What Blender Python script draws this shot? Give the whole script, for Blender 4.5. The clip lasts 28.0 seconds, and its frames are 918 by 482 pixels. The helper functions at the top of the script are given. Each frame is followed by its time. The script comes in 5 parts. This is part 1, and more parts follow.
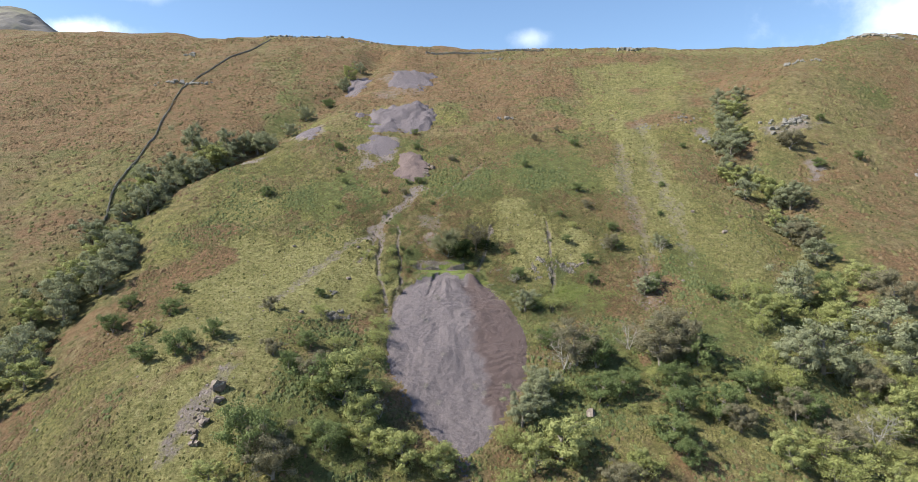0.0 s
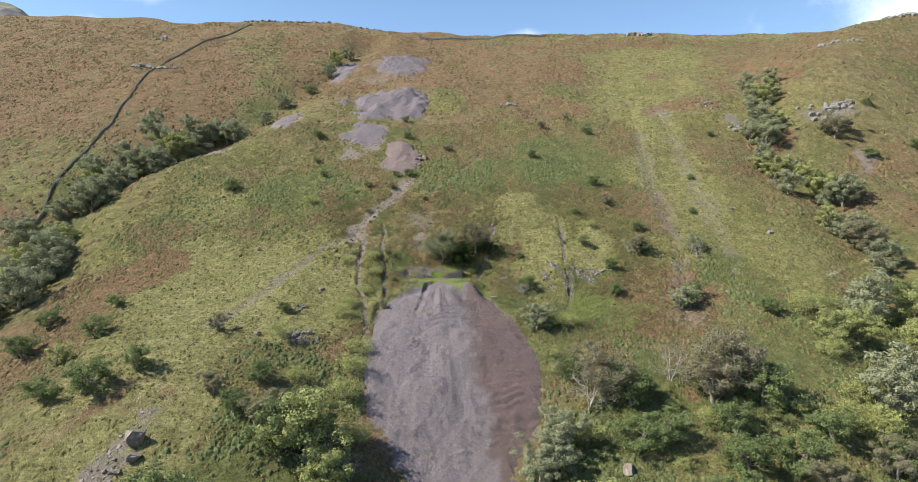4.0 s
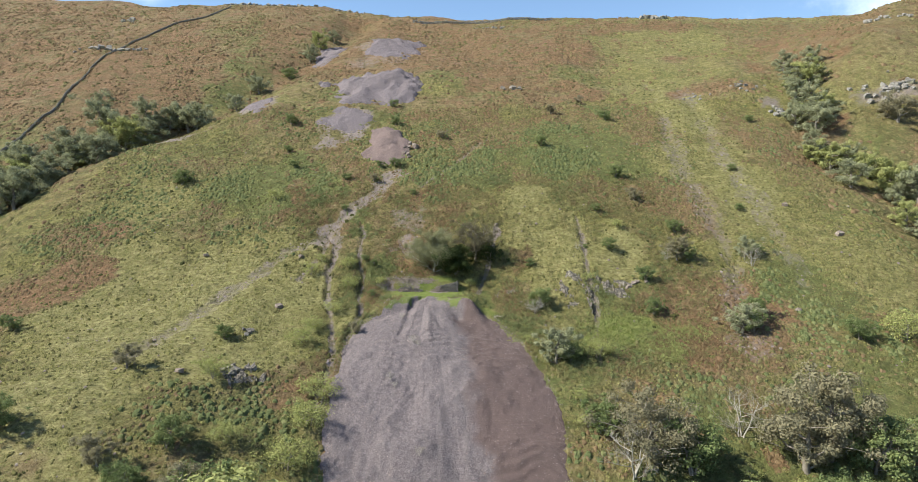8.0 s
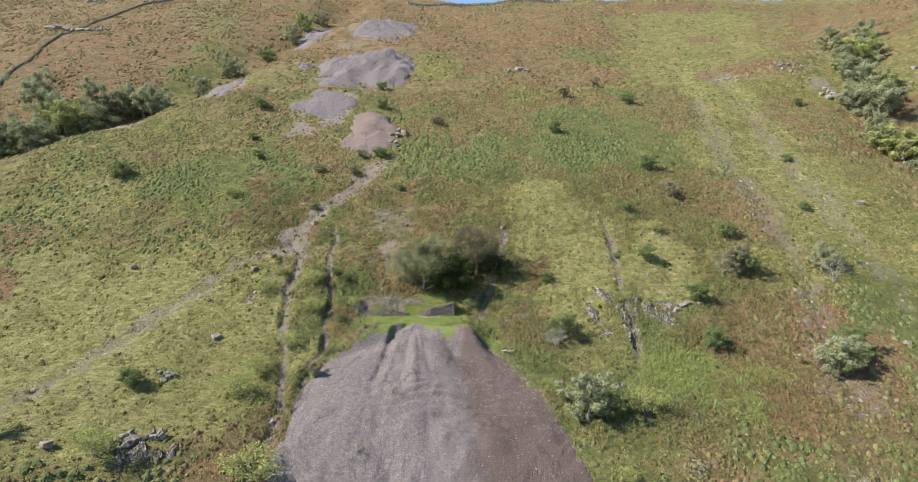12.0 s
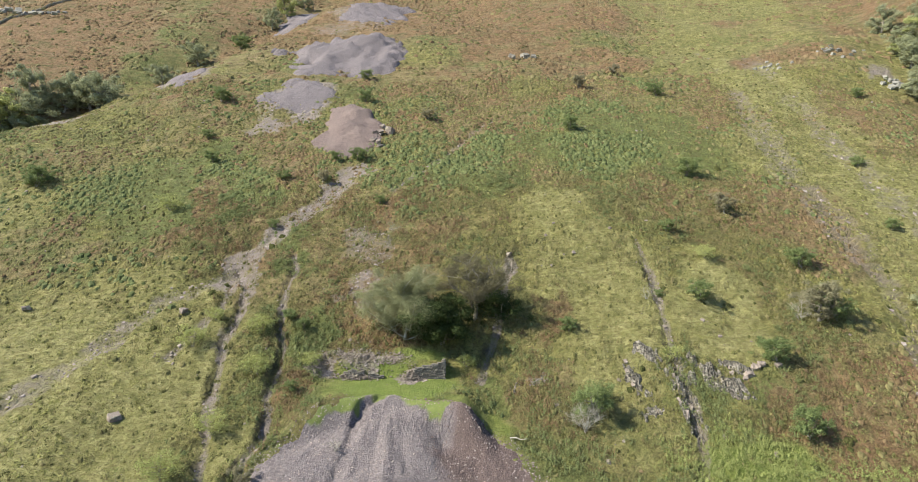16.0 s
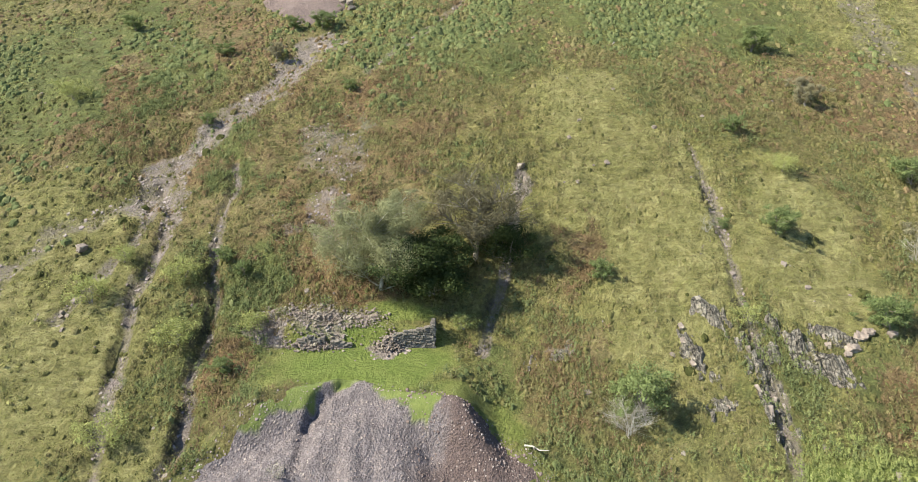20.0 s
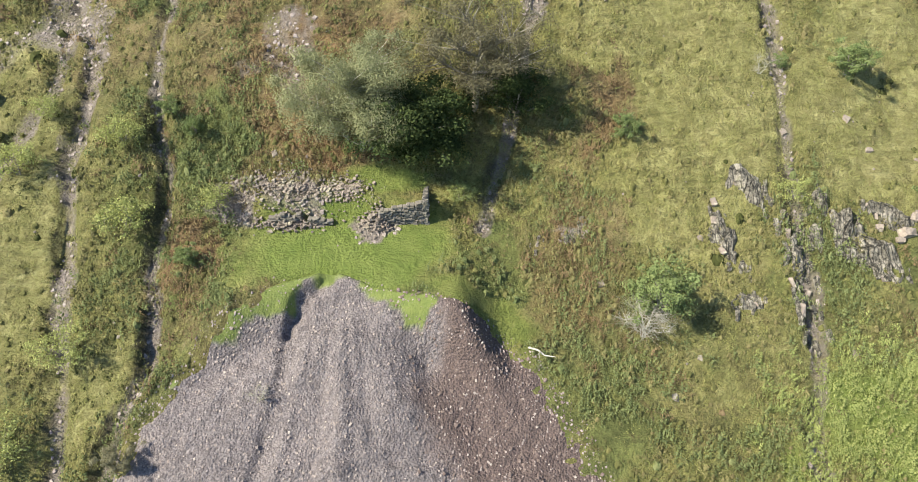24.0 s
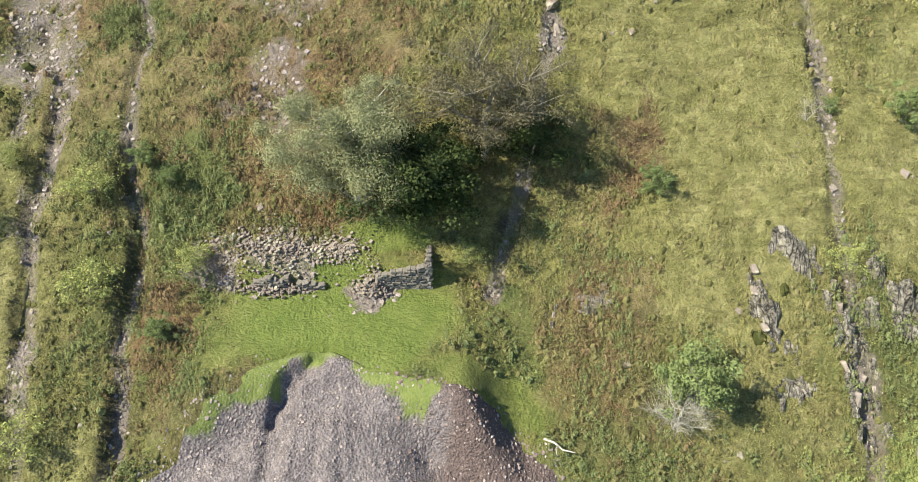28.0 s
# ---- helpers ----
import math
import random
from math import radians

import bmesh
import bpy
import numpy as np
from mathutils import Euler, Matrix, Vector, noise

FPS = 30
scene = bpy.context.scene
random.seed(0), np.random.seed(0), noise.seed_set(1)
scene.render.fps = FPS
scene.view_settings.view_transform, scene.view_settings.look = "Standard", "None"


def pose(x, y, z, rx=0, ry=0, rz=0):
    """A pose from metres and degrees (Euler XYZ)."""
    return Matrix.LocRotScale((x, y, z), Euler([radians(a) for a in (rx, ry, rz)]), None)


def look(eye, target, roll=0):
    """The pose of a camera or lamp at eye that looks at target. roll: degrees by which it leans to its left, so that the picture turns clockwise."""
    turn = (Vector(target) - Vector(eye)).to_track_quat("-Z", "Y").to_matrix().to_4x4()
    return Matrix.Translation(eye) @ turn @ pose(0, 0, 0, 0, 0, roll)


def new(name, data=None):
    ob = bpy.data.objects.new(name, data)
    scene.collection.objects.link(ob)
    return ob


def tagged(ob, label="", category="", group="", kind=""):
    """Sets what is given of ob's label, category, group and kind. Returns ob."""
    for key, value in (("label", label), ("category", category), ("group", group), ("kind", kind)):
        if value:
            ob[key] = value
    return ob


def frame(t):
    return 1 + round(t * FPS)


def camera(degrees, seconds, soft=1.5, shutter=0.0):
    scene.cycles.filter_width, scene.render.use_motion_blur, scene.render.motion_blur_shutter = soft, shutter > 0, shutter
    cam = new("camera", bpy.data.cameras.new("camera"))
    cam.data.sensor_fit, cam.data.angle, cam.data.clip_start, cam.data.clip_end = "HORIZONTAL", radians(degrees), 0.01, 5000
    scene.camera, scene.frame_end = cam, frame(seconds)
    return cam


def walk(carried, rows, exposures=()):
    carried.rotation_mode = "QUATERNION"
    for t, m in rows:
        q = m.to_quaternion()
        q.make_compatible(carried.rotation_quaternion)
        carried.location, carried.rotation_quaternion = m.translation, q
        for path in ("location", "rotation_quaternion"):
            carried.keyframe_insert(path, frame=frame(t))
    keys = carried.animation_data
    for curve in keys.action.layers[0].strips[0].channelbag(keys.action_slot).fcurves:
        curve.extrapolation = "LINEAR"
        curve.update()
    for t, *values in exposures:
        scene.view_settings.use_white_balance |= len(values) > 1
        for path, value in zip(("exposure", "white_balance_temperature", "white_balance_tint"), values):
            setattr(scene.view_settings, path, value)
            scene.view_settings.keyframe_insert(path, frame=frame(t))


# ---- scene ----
cam = camera(72.13, 28.0, 0.8)
PATH = [
    (0.0, look((4.25, -154.93, 13.27), (4.250, -114.959, 11.872))),
    (3.0, look((3.98, -135.07, 12.99), (4.230, -95.098, 11.589))),
    (6.0, look((4.68, -113.81, 12.34), (4.944, -73.832, 11.017))),
    (8.0, look((4.86, -100.73, 12.27), (5.196, -60.755, 10.957))),
    (11.0, look((5.30, -82.06, 12.54), (5.642, -42.082, 11.186))),
    (14.0, look((5.88, -65.96, 14.12), (6.209, -25.984, 12.638))),
    (15.0, look((6.01, -60.62, 15.28), (6.394, -20.645, 13.780))),
    (16.0, look((6.45, -55.19, 16.31), (6.758, -15.237, 14.510))),
    (17.0, look((6.86, -49.94, 17.02), (7.071, -10.082, 13.685))),
    (18.0, look((7.02, -45.03, 17.55), (7.211, -5.420, 11.990))),
    (19.0, look((6.74, -40.49, 18.13), (7.184, -1.186, 10.694))),
    (20.0, look((6.71, -36.56, 19.21), (7.254, 2.093, 8.930))),
    (21.0, look((6.81, -33.17, 20.58), (7.380, 4.048, 5.934))),
    (22.0, look((6.62, -30.64, 21.97), (7.345, 4.472, 2.818))),
    (24.5, look((6.66, -25.52, 24.39), (7.485, 5.406, -0.970))),
    (25.0, look((6.66, -24.79, 24.57), (7.493, 6.147, -0.775))),
    (26.0, look((6.71, -23.36, 24.69), (7.561, 7.528, -0.710))),
    (27.0, look((6.76, -21.98, 24.71), (7.612, 8.898, -0.696))),
    (27.5, look((6.74, -21.17, 24.71), (7.622, 9.662, -0.754))),
    (27.6, look((6.74, -21.01, 24.71), (7.880, 9.870, -0.692))),
    (27.8, look((6.72, -20.68, 24.71), (7.693, 10.179, -0.726))),
    (27.9, look((6.72, -20.51, 24.71), (7.565, 10.315, -0.768))),
    (28.0, look((6.71, -20.35, 24.70), (7.174, 10.464, -0.799))),
]
walk(cam, PATH, [(0.0, 1.03, 6600, 7), (10.0, 1.20, 6850, 4), (20.0, 1.50, 7050, 2), (28.0, 1.64, 7200, 0)])

# ---- light ----
world = bpy.data.worlds.new("sky")
scene.world = world
world.use_nodes = True
wt = world.node_tree
wt.nodes.clear()
w_out = wt.nodes.new("ShaderNodeOutputWorld")
w_bg = wt.nodes.new("ShaderNodeBackground")
w_sky = wt.nodes.new("ShaderNodeTexSky")
w_sky.sky_type = "NISHITA"
w_sky.sun_disc = False
w_sky.sun_elevation = radians(43)
w_sky.sun_rotation = radians(258)
w_sky.altitude = 250
w_sky.air_density = 1.0
w_sky.dust_density = 0.1
w_sky.ozone_density = 2.0
w_bg.inputs["Strength"].default_value = 0.092
# small fair-weather clouds low over the ridge
w_tc = wt.nodes.new("ShaderNodeTexCoord")
w_noise = wt.nodes.new("ShaderNodeTexNoise")
w_noise.inputs["Scale"].default_value = 9.0
w_noise.inputs["Detail"].default_value = 7
w_noise.inputs["Roughness"].default_value = 0.6
wt.links.new(w_tc.outputs["Generated"], w_noise.inputs["Vector"])
w_prev = w_sky.outputs["Color"]
for (dx, dy, dz), size, flat, thick in (((-0.60, 1.0, 0.298), 0.105, 5.0, 0.8), ((0.112, 1.0, 0.283), 0.05, 2.4, 0.4), ((0.74, 1.0, 0.335), 0.19, 2.6, 0.6), ((-0.52, 1.0, 0.36), 0.07, 4.0, 0.3), ((0.25, 1.0, 0.44), 0.10, 3.0, 0.4)):
    way = Vector((dx, dy, dz)).normalized()
    off = wt.nodes.new("ShaderNodeVectorMath")
    off.operation = "SUBTRACT"
    off.inputs[1].default_value = way
    squash = wt.nodes.new("ShaderNodeVectorMath")
    squash.operation = "MULTIPLY"
    squash.inputs[1].default_value = (1.0, 1.0, flat)
    dist = wt.nodes.new("ShaderNodeVectorMath")
    dist.operation = "LENGTH"
    wt.links.new(w_tc.outputs["Generated"], off.inputs[0])
    wt.links.new(off.outputs["Vector"], squash.inputs[0])
    wt.links.new(squash.outputs["Vector"], dist.inputs[0])
    rag = wt.nodes.new("ShaderNodeMath")
    rag.operation = "MULTIPLY_ADD"
    rag.inputs[1].default_value = size * 2.2
    wt.links.new(w_noise.outputs["Fac"], rag.inputs[0])
    wt.links.new(dist.outputs["Value"], rag.inputs[2])
    fade = wt.nodes.new("ShaderNodeMapRange")
    fade.interpolation_type = "SMOOTHSTEP"
    fade.inputs["From Min"].default_value = size * 2.0
    fade.inputs["From Max"].default_value = size * 1.0
    fade.inputs["To Max"].default_value = thick
    wt.links.new(rag.outputs["Value"], fade.inputs["Value"])
    w_mix = wt.nodes.new("ShaderNodeMix")
    w_mix.data_type = "RGBA"
    w_mix.inputs["B"].default_value = (9.0, 9.1, 9.3, 1)
    wt.links.new(fade.outputs["Result"], w_mix.inputs["Factor"])
    wt.links.new(w_prev, w_mix.inputs["A"])
    w_prev = w_mix.outputs["Result"]
w_tint = wt.nodes.new("ShaderNodeMix")
w_tint.data_type = "RGBA"
w_tint.blend_type = "MULTIPLY"
w_tint.inputs["Factor"].default_value = 1.0
w_tint.inputs["B"].default_value = (0.99, 1.03, 1.10, 1)
wt.links.new(w_prev, w_tint.inputs["A"])
wt.links.new(w_tint.outputs["Result"], w_bg.inputs["Color"])
wt.links.new(w_bg.outputs["Background"], w_out.inputs["Surface"])

sun = new("sun", bpy.data.lights.new("sun", "SUN"))
sun.data.energy = 5.0
sun.data.angle = radians(0.53)
sun.data.color = (1.0, 0.945, 0.83)
sun.matrix_world = look((-95, -22, 92), (0, 0, 0))


# ---- materials ----
def shader(name, rough=0.9):
    m = bpy.data.materials.new(name)
    m.use_nodes = True
    nt = m.node_tree
    b = nt.nodes["Principled BSDF"]
    b.inputs["Roughness"].default_value = rough
    b.inputs["Specular IOR Level"].default_value = 0.25
    return m, nt, b


def place(nt):
    return nt.nodes.new("ShaderNodeTexCoord").outputs["Object"]


def noise_of(nt, vec, scale, detail=4.0, rough=0.55):
    n = nt.nodes.new("ShaderNodeTexNoise")
    n.inputs["Scale"].default_value = scale
    n.inputs["Detail"].default_value = detail
    n.inputs["Roughness"].default_value = rough
    nt.links.new(vec, n.inputs["Vector"])
    return n.outputs["Fac"]


def ramp_of(nt, fac, stops):
    r = nt.nodes.new("ShaderNodeValToRGB")
    e = r.color_ramp.elements
    while len(e) < len(stops):
        e.new(0.5)
    for el, (p, c) in zip(e, stops):
        el.position = p
        el.color = (*c, 1) if len(c) == 3 else c
    nt.links.new(fac, r.inputs["Fac"])
    return r.outputs["Color"]


def blend(nt, fac, a, b, mode="MIX"):
    m = nt.nodes.new("ShaderNodeMix")
    m.data_type = "RGBA"
    m.blend_type = mode
    for sock, v in ((m.inputs["Factor"], fac), (m.inputs["A"], a), (m.inputs["B"], b)):
        if isinstance(v, (int, float)):
            sock.default_value = v
        elif isinstance(v, tuple):
            sock.default_value = (*v, 1)
        else:
            nt.links.new(v, sock)
    return m.outputs["Result"]


def calc(nt, op, a, b, clamp=False):
    m = nt.nodes.new("ShaderNodeMath")
    m.operation = op
    m.use_clamp = clamp
    for sock, v in zip(m.inputs, (a, b)):
        if isinstance(v, (int, float)):
            sock.default_value = v
        else:
            nt.links.new(v, sock)
    return m.outputs["Value"]


def bumped(nt, b, height, strength, dist):
    u = nt.nodes.new("ShaderNodeBump")
    u.inputs["Strength"].default_value = strength
    u.inputs["Distance"].default_value = dist
    nt.links.new(height, u.inputs["Height"])
    nt.links.new(u.outputs["Normal"], b.inputs["Normal"])


def attr(nt, name):
    a = nt.nodes.new("ShaderNodeAttribute")
    a.attribute_name = name
    return a.outputs["Fac"]


def island(nt):
    return nt.nodes.new("ShaderNodeNewGeometry").outputs["Random Per Island"]


def cells(nt, vec, scale, out="Color"):
    v = nt.nodes.new("ShaderNodeTexVoronoi")
    v.inputs["Scale"].default_value = scale
    nt.links.new(vec, v.inputs["Vector"])
    return v.outputs[out]


def make_ground():
    m, nt, b = shader("hill_turf", 0.95)
    p = place(nt)
    big, mid, fine = noise_of(nt, p, 0.045, 5), noise_of(nt, p, 0.5, 5), noise_of(nt, p, 5.0, 6, 0.7)
    grass = ramp_of(nt, mid, [(0.3, (0.138, 0.140, 0.044)), (0.5, (0.260, 0.240, 0.082)), (0.72, (0.410, 0.360, 0.150))])
    grass = blend(nt, calc(nt, "MULTIPLY", fine, 0.75), grass, (0.096, 0.101, 0.029))
    pale = ramp_of(nt, mid, [(0.3, (0.245, 0.238, 0.098)), (0.7, (0.405, 0.368, 0.182))])
    pale = blend(nt, calc(nt, "MULTIPLY", fine, 0.5), pale, (0.141, 0.143, 0.045))
    c = blend(nt, attr(nt, "pale"), grass, pale)
    lie = nt.nodes.new("ShaderNodeMapping")
    lie.inputs["Scale"].default_value = (0.5, 1.9, 1.9)
    nt.links.new(p, lie.inputs["Vector"])
    swept = noise_of(nt, lie.outputs["Vector"], 1.6, 5, 0.65)
    c = blend(nt, calc(nt, "MULTIPLY", calc(nt, "SUBTRACT", swept, 0.47), 3.2, True), c, (0.104, 0.100, 0.036))
    c = blend(nt, calc(nt, "MULTIPLY", calc(nt, "SUBTRACT", noise_of(nt, p, 0.9, 6, 0.7), 0.52), 4.0, True), c, (0.112, 0.122, 0.038))
    c = blend(nt, 0.35, c, calc(nt, "MULTIPLY", cells(nt, p, 1.7), 1.0), "SOFT_LIGHT")
    brown = ramp_of(nt, mid, [(0.3, (0.110, 0.080, 0.044)), (0.5, (0.215, 0.158, 0.086)), (0.75, (0.345, 0.270, 0.150))])
    red = ramp_of(nt, noise_of(nt, p, 0.8, 6, 0.7), [(0.3, (0.110, 0.060, 0.038)), (0.5, (0.230, 0.125, 0.076)), (0.72, (0.345, 0.205, 0.125))])
    patchy = calc(nt, "ADD", noise_of(nt, p, 0.11, 6, 0.65), calc(nt, "MULTIPLY", calc(nt, "SUBTRACT", attr(nt, "brown"), 0.7), 0.5))
    brown = blend(nt, calc(nt, "MULTIPLY", calc(nt, "SUBTRACT", patchy, 0.47), 7.0, True), brown, red)
    brown = blend(nt, calc(nt, "MULTIPLY", fine, 0.5), brown, (0.105, 0.085, 0.040))
    jitter = calc(nt, "MULTIPLY", calc(nt, "SUBTRACT", noise_of(nt, p, 0.55, 6, 0.72), 0.5), 1.3)
    def mask(name, soft):
        hard = calc(nt, "MULTIPLY", calc(nt, "SUBTRACT", calc(nt, "ADD", attr(nt, name), jitter), 0.5 - soft / 2), 1.0 / soft, True)
        return calc(nt, "MULTIPLY", hard, calc(nt, "GREATER_THAN", attr(nt, name), 0.02))
    c = blend(nt, mask("brown", 0.4), c, brown)
    green = ramp_of(nt, mid, [(0.3, (0.088, 0.115, 0.036)), (0.7, (0.190, 0.212, 0.072))])
    green = blend(nt, calc(nt, "MULTIPLY", fine, 0.5), green, (0.052, 0.065, 0.019))
    c = blend(nt, mask("green", 0.35), c, green)
    c = blend(nt, 0.3, c, calc(nt, "MULTIPLY", cells(nt, p, 2.6), 1.0), "SOFT_LIGHT")
    lush = ramp_of(nt, mid, [(0.3, (0.132, 0.192, 0.038)), (0.7, (0.200, 0.250, 0.066))])
    lush = blend(nt, calc(nt, "MULTIPLY", calc(nt, "SUBTRACT", fine, 0.40), 2.2, True), lush, (0.105, 0.140, 0.030))
    c = blend(nt, calc(nt, "MULTIPLY", big, 0.30), c, (0.179, 0.138, 0.063))
    open_turf = calc(nt, "SUBTRACT", 1.0, calc(nt, "MULTIPLY", attr(nt, "pale"), 0.85), True)
    for size, at, hard, amount, tone in ((0.30, 0.50, 7.0, 0.80, (0.078, 0.088, 0.030)), (0.75, 0.53, 8.0, 0.70, (0.125, 0.090, 0.045)), (2.2, 0.54, 8.0, 0.75, (0.050, 0.055, 0.020)), (1.4, 0.58, 9.0, 0.55, (0.42, 0.37, 0.20))):
        spot = calc(nt, "MULTIPLY", calc(nt, "SUBTRACT", noise_of(nt, p, size, 9, 0.72), at), hard, True)
        c = blend(nt, calc(nt, "MULTIPLY", calc(nt, "MULTIPLY", spot, amount), open_turf), c, tone)
    c = blend(nt, attr(nt, "lush"), c, lush)
    stone = blend(nt, 0.6, ramp_of(nt, fine, [(0.3, (0.17, 0.145, 0.14)), (0.7, (0.36, 0.31, 0.295))]), calc(nt, "MULTIPLY", cells(nt, p, 5.0), 1.0), "MULTIPLY")
    stone = blend(nt, 0.5, stone, (0.29, 0.238, 0.222))
    c = blend(nt, mask("scree", 0.5), c, stone)
    # near-black wet earth, its tone carrying the shade of the rills' west walls
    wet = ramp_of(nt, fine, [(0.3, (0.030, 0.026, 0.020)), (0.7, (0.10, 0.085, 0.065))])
    c = blend(nt, mask("shaded_soil", 0.5), c, wet)
    nt.links.new(c, b.inputs["Base Color"])
    h = calc(nt, "ADD", calc(nt, "MULTIPLY", noise_of(nt, p, 1.5, 7, 0.72), 1.7), calc(nt, "MULTIPLY", fine, 0.85))
    h = calc(nt, "ADD", h, calc(nt, "MULTIPLY", swept, calc(nt, "SUBTRACT", 0.8, calc(nt, "MULTIPLY", attr(nt, "lush"), 0.8))))
    bumped(nt, b, h, 1.0, 0.7)
    return m


def make_gravel(name, low, high, warm, warm_at=None):
    """Broken slate waste: fine speckle, stones and faint run marks."""
    m, nt, b = shader(name, 0.9)
    p = place(nt)
    fine, mid = noise_of(nt, p, 9.0, 5, 0.75), noise_of(nt, p, 0.35, 4)
    c = ramp_of(nt, fine, [(0.28, low), (0.72, high)])
    c = blend(nt, 0.42, c, calc(nt, "MULTIPLY", cells(nt, p, 14.0), 1.0), "OVERLAY")
    c = blend(nt, 0.35, c, calc(nt, "MULTIPLY", cells(nt, p, 4.5), 1.0), "SOFT_LIGHT")
    stretch = nt.nodes.new("ShaderNodeMapping")
    stretch.inputs["Scale"].default_value = (1.6, 0.07, 0.07)
    nt.links.new(p, stretch.inputs["Vector"])
    runs = noise_of(nt, stretch.outputs["Vector"], 0.8, 3, 0.5)
    c = blend(nt, calc(nt, "MULTIPLY", calc(nt, "SUBTRACT", runs, 0.45), 2.0, True), c, warm)
    c = blend(nt, calc(nt, "MULTIPLY", calc(nt, "SUBTRACT", noise_of(nt, p, 3.0, 6, 0.8), 0.48), 1.8, True), c, tuple(0.72 * k for k in low))
    c = blend(nt, calc(nt, "MULTIPLY", calc(nt, "SUBTRACT", noise_of(nt, p, 4.5, 6, 0.85), 0.56), 4.0, True), c, tuple(1.25 * k for k in high))
    if warm_at is not None:
        c = blend(nt, attr(nt, "rusty"), c, ramp_of(nt, fine, [(0.3, warm_at[0]), (0.7, warm_at[1])]))
    c = blend(nt, calc(nt, "MULTIPLY", mid, 0.3), c, low)
    if warm_at is not None:
        c = blend(nt, attr(nt, "turf"), c, ramp_of(nt, noise_of(nt, p, 1.6, 6, 0.65), [(0.3, (0.066, 0.090, 0.021)), (0.7, (0.118, 0.138, 0.038))]))
    nt.links.new(c, b.inputs["Base Color"])
    d = calc(nt, "ADD", cells(nt, p, 8.0, "Distance"), calc(nt, "MULTIPLY", cells(nt, p, 2.6, "Distance"), 0.7))
    rough = calc(nt, "ADD", calc(nt, "MULTIPLY", d, -0.8), fine)
    if warm_at is not None:
        rough = calc(nt, "MULTIPLY", rough, calc(nt, "SUBTRACT", 1.0, calc(nt, "MULTIPLY", attr(nt, "turf"), 0.8)))
    bumped(nt, b, rough, 1.0, 0.15)
    return m


def make_stone(name, low, high, lichen, size=1.5):
    m, nt, b = shader(name, 0.88)
    p = place(nt)
    f, g = noise_of(nt, p, size * 4, 6, 0.7), noise_of(nt, p, size, 4)
    c = ramp_of(nt, f, [(0.25, low), (0.75, high)])
    rnd = nt.nodes.new("ShaderNodeObjectInfo").outputs["Random"]
    c = blend(nt, calc(nt, "MULTIPLY", calc(nt, "ADD", island(nt), rnd), 0.35), c, (low[0] * 1.1, low[1] * 1.05, low[2] * 1.1))
    c = blend(nt, calc(nt, "MULTIPLY", calc(nt, "SUBTRACT", g, 0.52), 4.0, True), c, lichen)
    nt.links.new(c, b.inputs["Base Color"])
    bumped(nt, b, f, 0.7, 0.06)
    return m


def make_crag(name):
    """Steep bedrock: dark wet streaks and pale dry faces running down the slope."""
    m, nt, b = shader(name, 0.75)
    p = place(nt)
    st = nt.nodes.new("ShaderNodeMapping")
    st.inputs["Scale"].default_value = (2.4, 0.6, 0.5)
    nt.links.new(p, st.inputs["Vector"])
    streak, fine = noise_of(nt, st.outputs["Vector"], 1.3, 6, 0.65), noise_of(nt, p, 5.0, 6, 0.75)
    c = ramp_of(nt, streak, [(0.43, (0.019, 0.018, 0.018)), (0.52, (0.060, 0.056, 0.053)), (0.59, (0.210, 0.192, 0.176)), (0.69, (0.440, 0.405, 0.360))])
    c = blend(nt, 0.42, c, ramp_of(nt, fine, [(0.40, (0.026, 0.022, 0.020)), (0.60, (0.52, 0.46, 0.40))]))
    dry = calc(nt, "MULTIPLY", calc(nt, "SUBTRACT", noise_of(nt, p, 1.7, 7, 0.7), 0.53), 9.0, True)
    c = blend(nt, calc(nt, "MULTIPLY", dry, 0.75), c, (0.46, 0.41, 0.365))
    crack = nt.nodes.new("ShaderNodeTexVoronoi")
    crack.feature = "DISTANCE_TO_EDGE"
    crack.inputs["Scale"].default_value = 1.5
    nt.links.new(st.outputs["Vector"], crack.inputs["Vector"])
    seam = calc(nt, "SUBTRACT", 1.0, calc(nt, "MULTIPLY", crack.outputs["Distance"], 16.0, True), True)
    c = blend(nt, calc(nt, "MULTIPLY", seam, 0.85), c, (0.018, 0.016, 0.015))
    moss = calc(nt, "MULTIPLY", calc(nt, "SUBTRACT", noise_of(nt, p, 0.9, 5, 0.65), 0.60), 7.0, True)
    c = blend(nt, moss, c, (0.17, 0.17, 0.055))
    nt.links.new(c, b.inputs["Base Color"])
    bumped(nt, b, calc(nt, "ADD", calc(nt, "SUBTRACT", streak, calc(nt, "MULTIPLY", seam, 0.4)), calc(nt, "MULTIPLY", fine, 0.8)), 1.0, 0.5)
    return m


